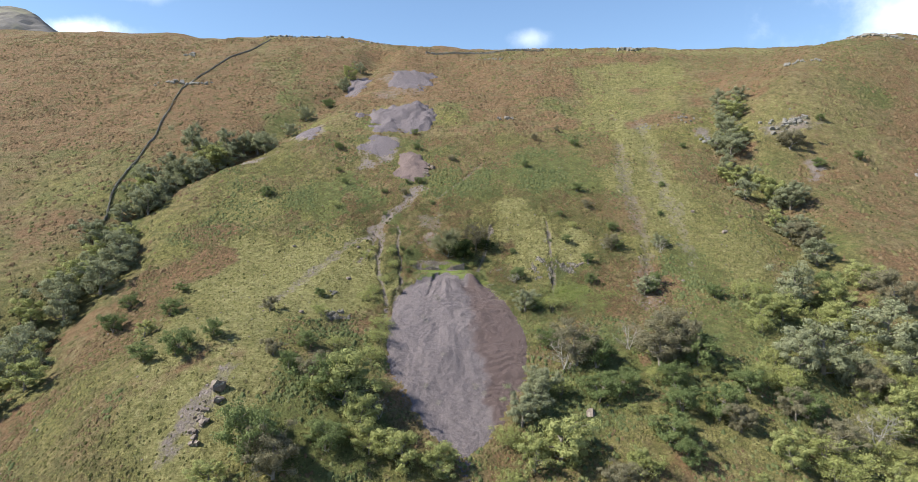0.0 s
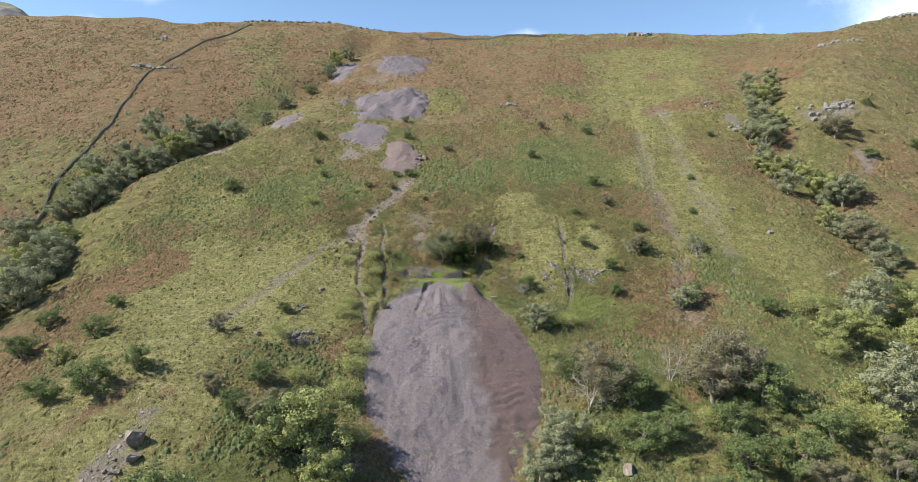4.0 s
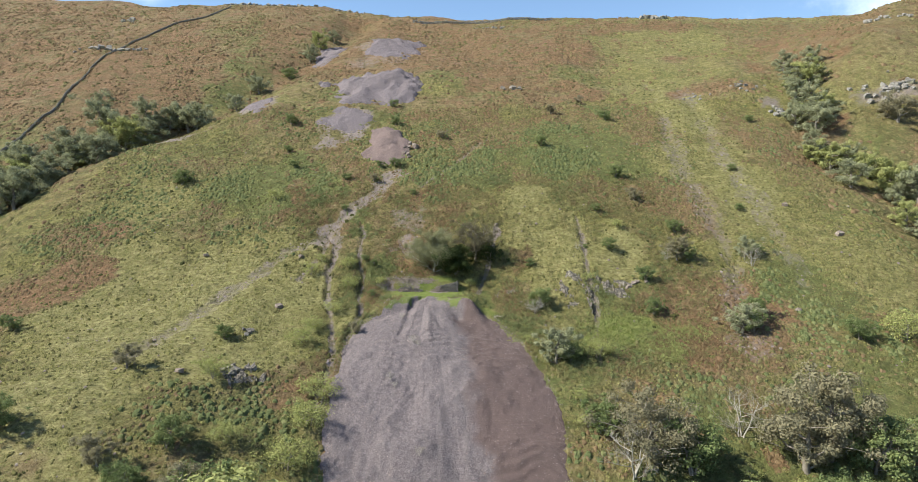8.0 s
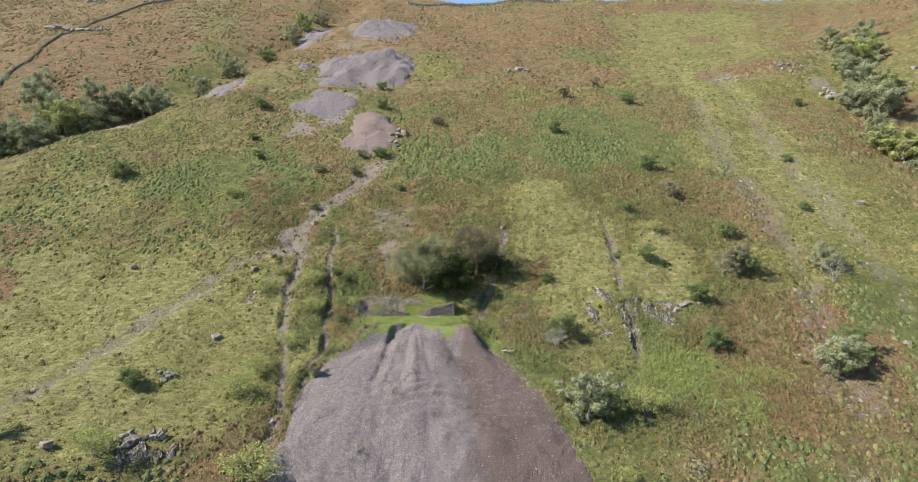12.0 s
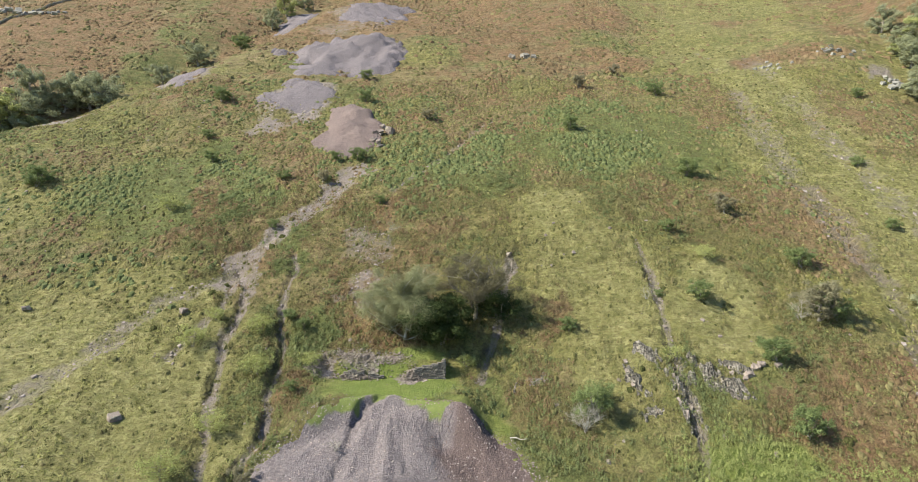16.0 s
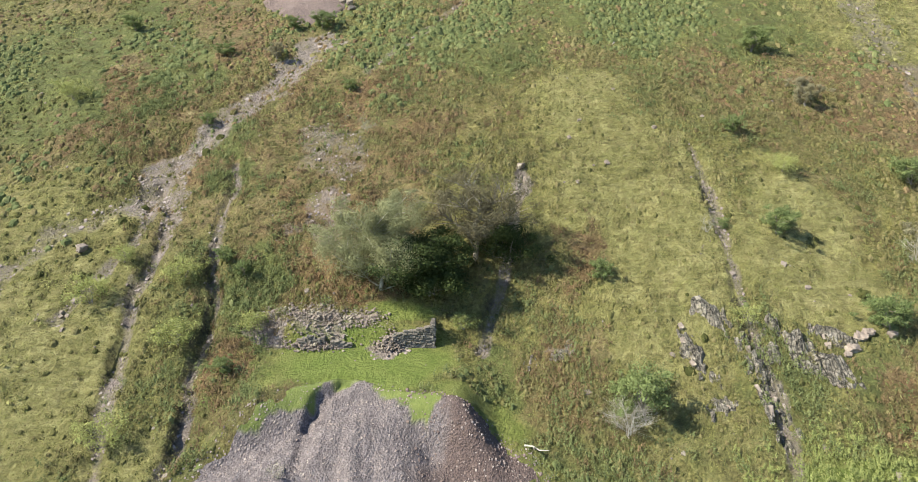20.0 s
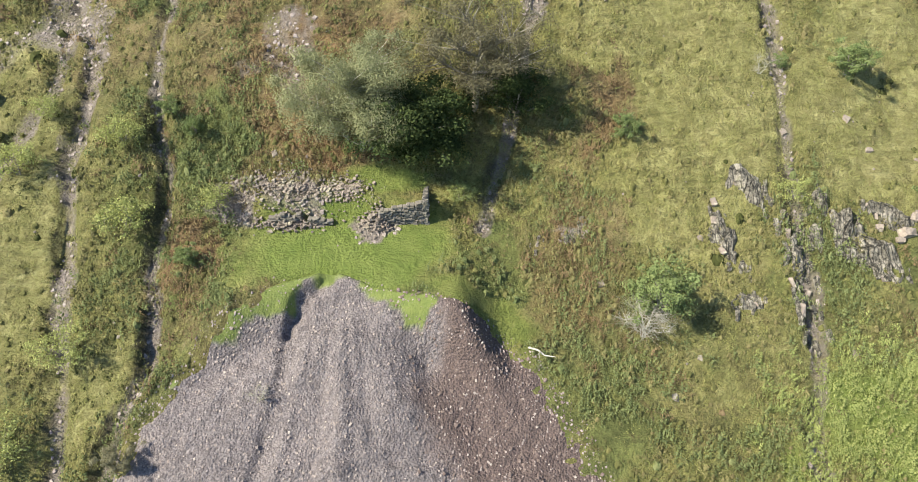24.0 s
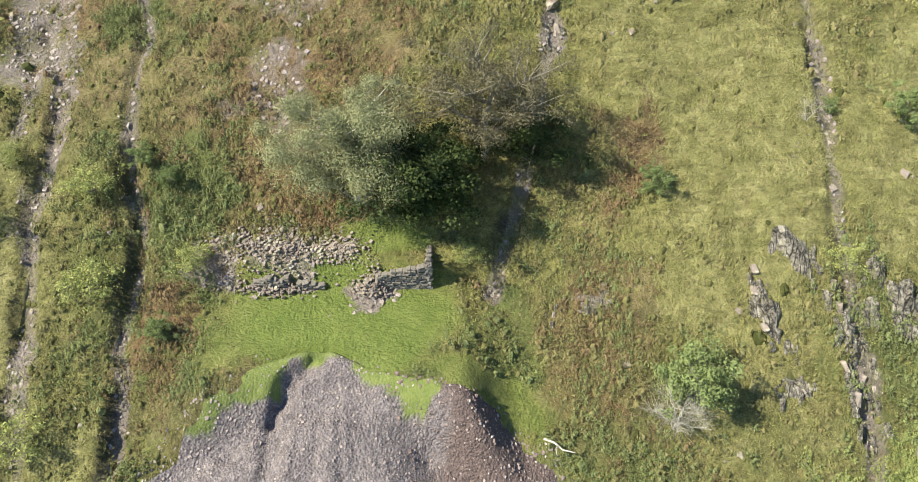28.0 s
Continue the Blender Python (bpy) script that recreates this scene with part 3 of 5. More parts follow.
def cover(x, y):
    """How much of each kind of cover grows or lies at a place."""
    x, y = np.asarray(x, float), np.asarray(y, float)
    n = fbm(x, y, 14.0, 61, 4)
    n2 = fbm(x, y, 45.0, 63, 3)
    brown = 0.47 + 0.46 * n
    left = step01(-58, -75, x + 0.32 * (y - 80)) * step01(20, 80, y)
    brown = np.maximum(brown, left * (0.62 + 0.38 * step01(50, 110, y) + 0.22 * n2))
    brown = np.maximum(brown, step01(96, 106, x - 0.08 * (y - 40)) * step01(-12, 22, y) * (0.82 + 0.2 * n2))
    brown = np.maximum(brown, step01(78, 118, y) * (0.82 + 0.40 * n2) * step01(72, 48, x))
    for cx, cy, ra, rb, k in ((46, -1, 9, 6.5, 0.9), (17.5, 11.2, 2.8, 4.0, 0.85), (16.0, 4.0, 3.0, 2.6, 0.75), (-61, 5, 9, 9, 1.0), (-68, -10, 9, 14, 1.0), (-72, -28, 8, 10, 1.0), (-80, -12, 9, 9, 0.9), (-76, -44, 7, 9, 1.0),
                              (-30, 13, 4, 2.5, 0.7), (-42, 66, 16, 9, 0.7), (18, 112, 20, 22, 0.9), (55, 170, 40, 14, 0.9), (98, 176, 16, 9, 0.95),
                              (-1, 19, 10, 12, 0.72), (49, 28, 10, 15, 0.76), (5, 56, 18, 9, 0.76), (36, 64, 20, 9, 0.72), (-20, 46, 9, 13, 0.7), (2, 72, 15, 8, 0.76), (30, 92, 20, 12, 0.84), (12, 44, 8, 6, 0.7), (14, 62, 16, 10, 0.68), (-45, 22, 10, 7, 0.75), (-62, 18, 9, 9, 0.85), (40, 75, 14, 9, 0.66), (-33, 100, 10, 14, 0.6), (36, -22, 14, 16, 0.72), (60, -25, 10, 14, 0.66), (20, -4, 4, 4, 0.6), (75, 45, 6, 12, 0.7), (14, 0.4, 3.4, 3.6, 0.68), (43, -12, 11, 9, 0.85), (38, -3, 6, 5, 0.8), (36, 15, 5, 4, 0.7), (-6, 12, 4, 6, 0.7), (55, 62, 14, 16, 0.7), (20, 84, 22, 9, 0.75)):
        brown = np.maximum(brown, k * patch(x, y, cx, cy, ra, rb, 0, 0.5, 71))
    green = 0.34 + 0.36 * fbm(x, y, 15.0, 65, 5)
    for cx, cy, ra, rb, tn, k in ((31, 47, 24, 17, -8, 1.0), (10, 37, 9, 8, 0, 0.9), (-33, 37, 13, 12, 20, 0.85), (78, -36, 34, 30, 0, 0.75), (38, -34, 20, 14, 0, 0.7), (62, 0, 8, 16, 0, 0.8),
                                  (-13, 6, 3.0, 6, 10, 0.7), (-14, 22, 3.5, 6, 20, 0.8), (-20, -50, 14, 12, 0, 0.9), (-97, 40, 7, 30, 15, 0.8), (30, -40, 16, 14, 0, 0.7), (-26, 26, 5, 8, 0, 0.7), (-7.6, 2.2, 2.2, 4.2, 0, 0.9), (-8.2, 9.0, 2.2, 3.4, 0, 0.8), (9.5, 2.0, 2.4, 3.0, 0, 0.8), (-18.8, 2, 1.4, 8, 0, 0.8)):
        green = np.maximum(green, k * patch(x, y, cx, cy, ra, rb, tn, 0.4, 73))
    pale = 0.08 + 0.25 * n
    for cx, cy, ra, rb, tn, k in ((21.5, 13, 9, 13, 0, 0.78), (-35, 0, 20, 24, 0, 0.95), (-27, -14, 12, 11, 0, 0.9), (-20.5, 2, 4, 12, 0, 0.85), (-12.6, -5, 2.6, 4, 0, 0.8), (20, 27, 5, 5, 0, 0.9), (78, 120, 20, 36, 10, 0.35), (-44, -44, 14, 24, 0, 0.85),
                                  (-20, 130, 10, 30, 0, 0.5), (66, 30, 8, 16, 0, 0.7), (0, 2.5, 7, 4, 0, 0.2), (130, 195, 60, 12, 0, 0.55), (60, 95, 12, 20, 0, 0.4), (34.0, 9.5, 5.5, 8.0, 0, 0.95), (22, -3.5, 5, 4, 0, 0.6), (68, 66, 9, 20, 0, 0.75), (60, 36, 12, 26, 0, 0.55), (74, 4, 9, 16, 0, 0.5), (126, 66, 26, 28, 20, 0.5), (84, -34, 28, 28, 0, 0.6), (48, -42, 16, 12, 0, 0.4), (-50, 2, 16, 14, 0, 0.75), (-58, 30, 12, 12, 0, 0.5), (100, 150, 40, 24, 0, 0.4)):
        p = patch(x, y, cx, cy, ra, rb, tn, 0.4, 75)
        pale = np.maximum(pale, k * p)
        brown, green = brown * (1 - 0.97 * k * p * step01(0.95, 0.6, brown)), green * (1 - 0.9 * k * p)
    lush = np.maximum(0.85 * patch(x, y, 0.6, 2.6, 6.8, 3.6, 0, 0.3, 77), 0.7 * patch(x, y, 30, -8, 5, 3.4, 0, 0.5, 78))
    lush = np.maximum(lush, 0.75 * patch(x, y, 3.2, 7.4, 2.6, 0.9, 0, 0.3, 79))
    lush = np.maximum(lush, 0.55 * patch(x, y, 8.0, -0.9, 3.2, 1.9, -20, 0.4, 80))
    brown, green = brown * (1 - lush), green * (1 - lush)
    green = green * (1 - 0.55 * (brown > 0.75))
    scree = np.zeros(np.shape(x))
    for pts, wide, k in ((CHUTE, 2.1, 0.70), (RILL_A, 0.62, 0.66), (RILL_B, 0.42, 0.66), (STRAND, 1.5, 0.46), (STRAND_B, 0.6, 0.6), (STREAM_R, 0.5, 0.62), (STREAM_T, 0.5, 0.62),
                         (STREAM_FAR, 2.0, 0.40), (STREAM_FAR_B, 2.2, 0.38), (TRACK, 0.7, 0.42)):
        d = line_distance(x, y, pts)[0] + 0.5 * wide * fbm(x, y, 2.4, 81, 3) + (2.2 * fbm(x, y, 10.0, 85, 3) if pts in (STREAM_FAR, STREAM_FAR_B) else 0)
        scree = np.maximum(scree, k * step01(wide * 1.25, wide * 0.55, d))
    for cx, cy, ra, rb, tn, k in ((-3.4, 6.7, 2.8, 1.4, 0, 0.62), (-3.2, 14.5, 1.8, 3.8, 15, 0.5), (2.4, 4.4, 1.5, 0.9, 0, 0.9), (-6.6, 6.0, 1.4, 1.2, 0, 0.8), (14.2, 3.6, 1.0, 0.8, 0, 0.8),
                                  (12.9, 17.0, 0.8, 1.3, 0, 0.8), (-24, 68, 7, 8, 0, 0.8), (-26, 57, 4, 4, 0, 0.75), (-53, 84, 6, 9, 30, 0.75), (-70, 62, 3, 12, -55, 0.7), (116, 43, 2.2, 6, -20, 0.8),
                                  (-8, 40, 3, 2, 0, 0.7), (-16.8, 17.2, 1.0, 3.6, 10, 0.6), (-17.1, 8.2, 0.7, 1.6, 0, 0.62), (-11.4, 8.9, 0.6, 0.6, 0, 0.7), (-7.1, 6.2, 1.0, 0.8, 0, 0.62), (-4.0, 16.4, 0.9, 1.2, 0, 0.62), (-6.0, 13.7, 1.2, 0.7, 20, 0.5), (-4, 22, 3, 4, 0, 0.45), (117, 60, 9, 3.5, 0, 0.6), (91, 70, 4, 3, 0, 0.7), (-40, -50, 2.4, 7, -25, 0.7), (-20, 140, 12, 24, 0, 0.45)):
        scree = np.maximum(scree, k * patch(x, y, cx, cy, ra, rb, tn, 0.55, 83))
    # dark earth strip set west of each channel, painting in that bank's shade
    shaded_soil = np.zeros(np.shape(x))
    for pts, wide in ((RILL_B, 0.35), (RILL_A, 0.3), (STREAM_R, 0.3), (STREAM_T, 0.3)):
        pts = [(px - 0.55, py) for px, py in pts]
        shaded_soil = np.maximum(shaded_soil, 0.55 * step01(wide, wide * 0.4, line_distance(x, y, pts)[0] + 0.35 * fbm(x, y, 1.6, 31, 3)))
    return dict(brown=np.clip(brown, 0, 1), green=np.clip(green, 0, 1), pale=np.clip(pale, 0, 1), lush=lush, scree=scree, shaded_soil=shaded_soil)


def mesh_of(name, verts, tris, material, smooth=False):
    """A triangle mesh out of two arrays."""
    me = bpy.data.meshes.new(name)
    me.vertices.add(len(verts))
    me.vertices.foreach_set("co", np.ascontiguousarray(verts, np.float32).ravel())
    me.loops.add(3 * len(tris))
    me.loops.foreach_set("vertex_index", np.ascontiguousarray(tris, np.int32).ravel())
    me.polygons.add(len(tris))
    me.polygons.foreach_set("loop_start", np.arange(0, 3 * len(tris), 3, dtype=np.int32))
    me.polygons.foreach_set("use_smooth", np.full(len(tris), smooth, dtype=bool))
    me.update(calc_edges=True)
    me.materials.append(material)
    return me


def axis(low, high, fine, grow, end_low, end_high):
    mid = np.arange(low, high, fine)
    out, v, s = [], high, fine
    while v < end_high:
        out.append(v)
        s *= grow
        v += s
    back, v, s = [], low - fine, fine
    while v > end_low:
        back.append(v)
        s *= grow
        v -= s
    return np.concatenate([back[::-1], mid, out])


def grid_tris(nx, ny):
    i, j = np.meshgrid(np.arange(nx - 1), np.arange(ny - 1))
    a = (j * nx + i).ravel()
    return np.concatenate([np.stack([a, a + 1, a + nx + 1], 1), np.stack([a, a + nx + 1, a + nx], 1)])


def put_values(me, name, values):
    me.attributes.new(name, "FLOAT", "POINT").data.foreach_set("value", np.ascontiguousarray(values, np.float32))


gx = axis(-26, 44, 0.29, 1.034, -2600, 2600)
gy = axis(-14, 32, 0.29, 1.032, -2600, 2600)
X, Y = (a.ravel() for a in np.meshgrid(gx, gy))
Z = ground_z(X, Y)
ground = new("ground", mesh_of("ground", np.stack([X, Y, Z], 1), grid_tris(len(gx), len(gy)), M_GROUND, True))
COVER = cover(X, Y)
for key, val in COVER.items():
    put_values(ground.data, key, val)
tagged(ground, "steep fellside of rough grass, bracken and scree", "hillside", kind="structure")


def sheet(name, x0, x1, y0, y1, stepsize, surface, material, lift=-0.25, smooth=True):
    """A patch of loose waste lying on the ground, cut off where it runs under it."""
    ax, ay = np.arange(x0, x1, stepsize), np.arange(y0, y1, stepsize)
    x, y = (a.ravel() for a in np.meshgrid(ax, ay))
    z, g = surface(x, y), ground_z(x, y)
    t = grid_tris(len(ax), len(ay))
    t = t[(z - g > lift)[t].any(1)]
    used, inv = np.unique(t, return_inverse=True)
    v = np.stack([x, y, z], 1)[used]
    return mesh_of(name, v, inv.reshape(-1, 3), material, smooth), v


heap_me, hv = sheet("spoil_mound", -15, 23, -55, 6, 0.17, heap_z, M_HEAP)
heap = new("spoil_mound", heap_me)
put_values(heap_me, "rusty", np.clip(0.95 * step01(4.7, 6.8, hv[:, 0] + 0.11 * (hv[:, 1] + 5) + 1.3 * fbm(hv[:, 0], hv[:, 1], 3.0, 91, 4)), 0, 1))
turf_edge = np.interp(hv[:, 0], (-9, -5.7, -4.1, -3.0, -2.0, -1.4, -0.4, 0.3, 0.7, 1.0, 2.8, 4.1, 5.0, 5.35, 5.7, 6.3, 7.5, 9.2, 10.9), (-5.0, -2.9, -2.1, -1.6, -1.0, -0.2, 0.45, 0.6, 0.3, -0.1, -1.4, -1.9, -2.5, -2.9, -1.6, -0.7, 0.2, 0.6, 0.6))
put_values(heap_me, "turf", 0.95 * step01(-0.16, 0.16, hv[:, 1] - turf_edge + 0.75 * fbm(hv[:, 0], hv[:, 1], 1.3, 94, 5)))
tagged(heap, "steep fan of purple-grey slate waste below the ruin", "spoil heap")


def tip(cx, cy, ra, rb, high, turn, seed):
    def surface(x, y):
        c, s = math.cos(radians(turn)), math.sin(radians(turn))
        u, v = ((x - cx) * c + (y - cy) * s) / ra, (-(x - cx) * s + (y - cy) * c) / rb
        r = np.hypot(u, v) + 0.42 * fbm(x, y, 4.5, seed, 5)
        push = step01(-1.0, 0.7, v) * 0.6 + 0.4
        return ground_z(x, y) + np.where(r < 1, high * push * np.power(np.clip(1 - r, 0, 1), 0.6), -(r - 1) * 4) - 0.05
    return surface


for cx, cy, ra, rb, high, turn, mat, seed, label in (
    (-18.5, 95, 13.5, 14, 4.5, 0, M_TIP, 101, "broad grey tip of slate waste high on the fell"),
    (-11.6, 53.5, 5.0, 9.0, 2.2, 0, M_RED, 103, "small reddish tip of slate waste among bracken"),
    (-44, 149, 5.5, 18, 2.5, 0, M_TIP, 105, "narrow grey tip of slate waste beside the gill"),
    (-18, 150, 10, 16, 2.0, 0, M_TIP, 107, "half-grown-over grey tip near the ridge"),
    (-23, 70, 6.5, 7.5, 1.0, 0, M_TIP, 109, "thin tail of grey slate waste below the broad tip"),
    (-53, 84, 4.5, 8.5, 1.2, 35, M_TIP, 111, "grey waste spilling toward the wooded gill"),
):
    me, _ = sheet("spoil_tip", cx - ra * 1.4, cx + ra * 1.4, cy - rb * 1.4, cy + rb * 1.4, 0.6, tip(cx, cy, ra, rb, high, turn, seed), mat)
    tagged(new("spoil_tip", me), label, "spoil heap", "tips of slate waste")

# a higher fell far behind the left shoulder
far_x, far_y = np.arange(-1500, -250, 14.0), np.arange(900, 1700, 14.0)
fx, fy = (a.ravel() for a in np.meshgrid(far_x, far_y))
fz = 60 + 405 * np.exp(-(((fx + 1010) / 420) ** 2) - (((fy - 1180) / 260) ** 2)) + 36 * fbm(fx, fy, 170, 121, 5)
tagged(new("distant_fell", mesh_of("distant_fell", np.stack([fx, fy, fz], 1), grid_tris(len(far_x), len(far_y)), M_SUMMIT, False)),
       "bare rocky summit of a distant fell", "mountain", kind="structure")


def crag_face(cx, cy, ra, rb, high, turn, seed):
    """Ribbed bedrock standing out of the slope."""
    def surface(x, y):
        c, s = math.cos(radians(turn)), math.sin(radians(turn))
        u, v = ((x - cx) * c + (y - cy) * s) / ra, (-(x - cx) * s + (y - cy) * c) / rb
        r = np.hypot(u, v) + 0.95 * fbm(x, y * 0.7, 1.6, seed, 4) + 0.08
        rib = 1 - np.abs(fbm(x + 0.5 * fbm(x, y, 1.5, seed + 9, 2), y * 0.4, 0.55, seed + 3, 4))
        block = np.floor(4 * fbm(x, y * 0.7, 1.0, seed + 5, 3)) / 4 + 0.25 * fbm(x, y, 0.35, seed + 7, 2)
        return ground_z(x, y) + np.where(r < 1, 0.7 * high * np.power(np.clip(1 - r, 0, 1), 0.45) * (0.1 + 0.95 * rib + 0.6 * block), -(r - 1) * 1.5) - 0.03
    return surface


for cx, cy, ra, rb, high, turn, seed, label in (
    (27.2, 0.4, 1.5, 4.0, 1.1, 6, 141, "dark wet rock face washed by the little stream"),
    (30.2, 2.0, 1.0, 2.2, 1.1, 20, 143, "pale dry rock face beside the stream"),
    (23.1, 2.8, 0.7, 2.1, 0.9, 12, 145, "grey rock rib standing in short grass"),
    (31.4, 1.0, 0.8, 1.6, 0.9, 20, 147, "pale rock rib at the bracken edge"),
    (32.8, 3.2, 1.5, 0.5, 0.6, -20, 149, "broken ledge of pale rock in bracken"),
    (23.7, -1.2, 1.1, 0.6, 0.45, 0, 151, "low dark rock ledge in grass"),
    (25.0, 4.9, 1.3, 0.7, 0.5, -35, 153, "dark eroded rock above the crag"),
    (14.4, 3.7, 0.9, 0.8, 0.4, 0, 155, "weathered rock patch among bracken"),
    (-21.8, -22.5, 2.2, 2.0, 0.7, 30, 157, "grey rock scar above the heap edge"),
):
    me, _ = sheet("bedrock", cx - 2 * max(ra, rb), cx + 2 * max(ra, rb), cy - 2 * max(ra, rb), cy + 2 * max(ra, rb), 0.13, crag_face(cx, cy, ra, rb, high, turn, seed), M_CRAG, -0.04, False)
    tagged(new("bedrock", me), label, "rock", "bare rock on the slope")


# ---- helpers for things ----
def lerp_grid(values, x, y):
    i = np.clip(np.searchsorted(gx, x) - 1, 0, len(gx) - 2)
    j = np.clip(np.searchsorted(gy, y) - 1, 0, len(gy) - 2)
    u, v = (x - gx[i]) / (gx[i + 1] - gx[i]), (y - gy[j]) / (gy[j + 1] - gy[j])
    a = values.reshape(len(gy), len(gx))
    return (a[j, i] * (1 - u) + a[j, i + 1] * u) * (1 - v) + (a[j + 1, i] * (1 - u) + a[j + 1, i + 1] * u) * v


def z_at(x, y):
    x, y = np.atleast_1d(np.asarray(x, float)), np.atleast_1d(np.asarray(y, float))
    z = lerp_grid(Z, x, y)
    near = (x > -15) & (x < 23) & (y > -55) & (y < 6)
    if near.any():
        z[near] = np.maximum(z[near], heap_z(x[near], y[near]))
    return z


def off_heap(x, y, spare=0.0):
    l, r = heap_sides(y)
    return ~((x > l - spare) & (x < r + spare) & (y > -51) & (y < 0.8))


def part(name, me, parent, label=""):
    ob = new(name, me)
    ob.parent = parent
    if label:
        tagged(ob, label)
    return ob


def bm_mesh(name, bm, material):
    me = bpy.data.meshes.new(name)
    bm.to_mesh(me)
    bm.free()
    me.materials.append(material)
    return me


def rock_arrays(rng, sx=1.0, sy=0.8, sz=0.6, points=13):
    """An angular broken stone, standing about z = 0."""
    bm = bmesh.new()
    shear = rng.uniform(-0.35, 0.35)
    for k in range(8):
        c = [(0.5 if k >> b & 1 else -0.5) * rng.uniform(0.55, 1.0) for b in range(3)]
        bm.verts.new(((c[0] + shear * c[2]) * sx, c[1] * sy, c[2] * sz))
    for k in range(max(points - 9, 1)):
        bm.verts.new((rng.uniform(-0.5, 0.5) * sx, rng.choice((-0.55, 0.55)) * sy, rng.uniform(-0.4, 0.4) * sz))
    out = bmesh.ops.convex_hull(bm, input=bm.verts)
    bmesh.ops.delete(bm, geom=[g for g in out["geom_interior"] if isinstance(g, bmesh.types.BMVert)], context="VERTS")
    bmesh.ops.triangulate(bm, faces=bm.faces[:])
    bm.verts.ensure_lookup_table()
    bm.verts.index_update()
    v, t = np.array([x.co[:] for x in bm.verts]), np.array([[w.index for w in f.verts] for f in bm.faces])
    bm.free()
    return v, t


def rough_rock(name, rng, sx, sy, sz, material, cuts=2, rough=0.16):
    """A larger crag stone: a hull broken up by noise."""
    v, t = rock_arrays(rng, sx, sy, sz, 18)
    bm = bmesh.new()
    vs = [bm.verts.new(p) for p in v]
    for a in t:
        bm.faces.new([vs[i] for i in a])
    bmesh.ops.subdivide_edges(bm, edges=bm.edges[:], cuts=cuts, use_grid_fill=True)
    off = rng.uniform(0, 100)
    s = max(sx, sy, sz)
    for q in bm.verts:
        n = noise.noise_vector(q.co * (3.2 / s) + Vector((off, 0, 0))) + 0.5 * noise.noise_vector(q.co * (8 / s) + Vector((off, 5, 0)))
        q.co += n * s * rough
    return bm_mesh(name, bm, material)


def scatter(name, templates, x, y, size, material, label, category, seed, sink=0.03, lean=0.5, flat=False):
    """Many small pieces standing on the land, as one object."""
    rng = np.random.default_rng(seed)
    z = z_at(x, y)
    yaw = rng.uniform(0, 2 * np.pi, len(x))
    which = rng.integers(0, len(templates), len(x))
    vs, ts, base = [], [], 0
    for k, (v, t) in enumerate(templates):
        m = which == k
        n = int(m.sum())
        if not n:
            continue
        c, s, sc = np.cos(yaw[m])[:, None], np.sin(yaw[m])[:, None], size[m][:, None]
        px, py = (v[:, 0] * c - v[:, 1] * s) * sc, (v[:, 0] * s + v[:, 1] * c) * sc
        pz = v[:, 2] * sc * rng.uniform(0.75, 1.25, (n, 1)) + py * lean - sink * sc
        vs.append(np.stack([px + x[m][:, None], py + y[m][:, None], pz + z[m][:, None]], -1).reshape(-1, 3))
        ts.append((t[None] + (np.arange(n) * len(v))[:, None, None] + base).reshape(-1, 3))
        base += n * len(v)
    me = mesh_of(name, np.concatenate(vs), np.concatenate(ts), material)
    return tagged(new(name, me), label, category, kind="stuff")


def strewn(n, x0, x1, y0, y1, weight, seed, clump=0.0):
    """Random places in a box, kept by a weight from 0 to 1."""
    rng = np.random.default_rng(seed)
    x, y = rng.uniform(x0, x1, n), rng.uniform(y0, y1, n)
    w = weight(x, y)
    if clump:
        w = w * step01(-0.25, 0.35, fbm(x, y, clump, seed % 90 + 7, 3))
    keep = rng.random(n) < w
    return x[keep], y[keep], rng


def cov(key, x, y):
    return lerp_grid(COVER[key], x, y)


# ---- small plants ----
def frond_clump(rng, fronds=7, reach=0.62, high=0.5):
    v, t = [], []
    for k in range(fronds):
        a = rng.uniform(0, 2 * np.pi)
        root = np.array([*rng.normal(0, 0.26, 2), 0.0])
        d, side = np.array([np.cos(a), np.sin(a)]), np.array([-np.sin(a), np.cos(a)])
        ln, up = reach * rng.uniform(0.6, 1.1), high * rng.uniform(0.7, 1.3)
        spine = lambda s: root + np.array([*(d * ln * s), up * (1 - (1 - 1.6 * s) ** 2 * 0.9)])
        for s in (0.22, 0.42, 0.62, 0.86):
            w = 0.27 * ln * (1.08 - s)
            p, q = spine(s - 0.085), spine(s + 0.07)
            for sg in (-1, 1):
                tipv = spine(s + 0.04) + np.array([*(side * sg * w), -0.06 * rng.uniform(0.2, 1.6)])
                t.append([len(v), len(v) + 1, len(v) + 2])
                v += [p, q, tipv]
    return np.array(v), np.array(t)


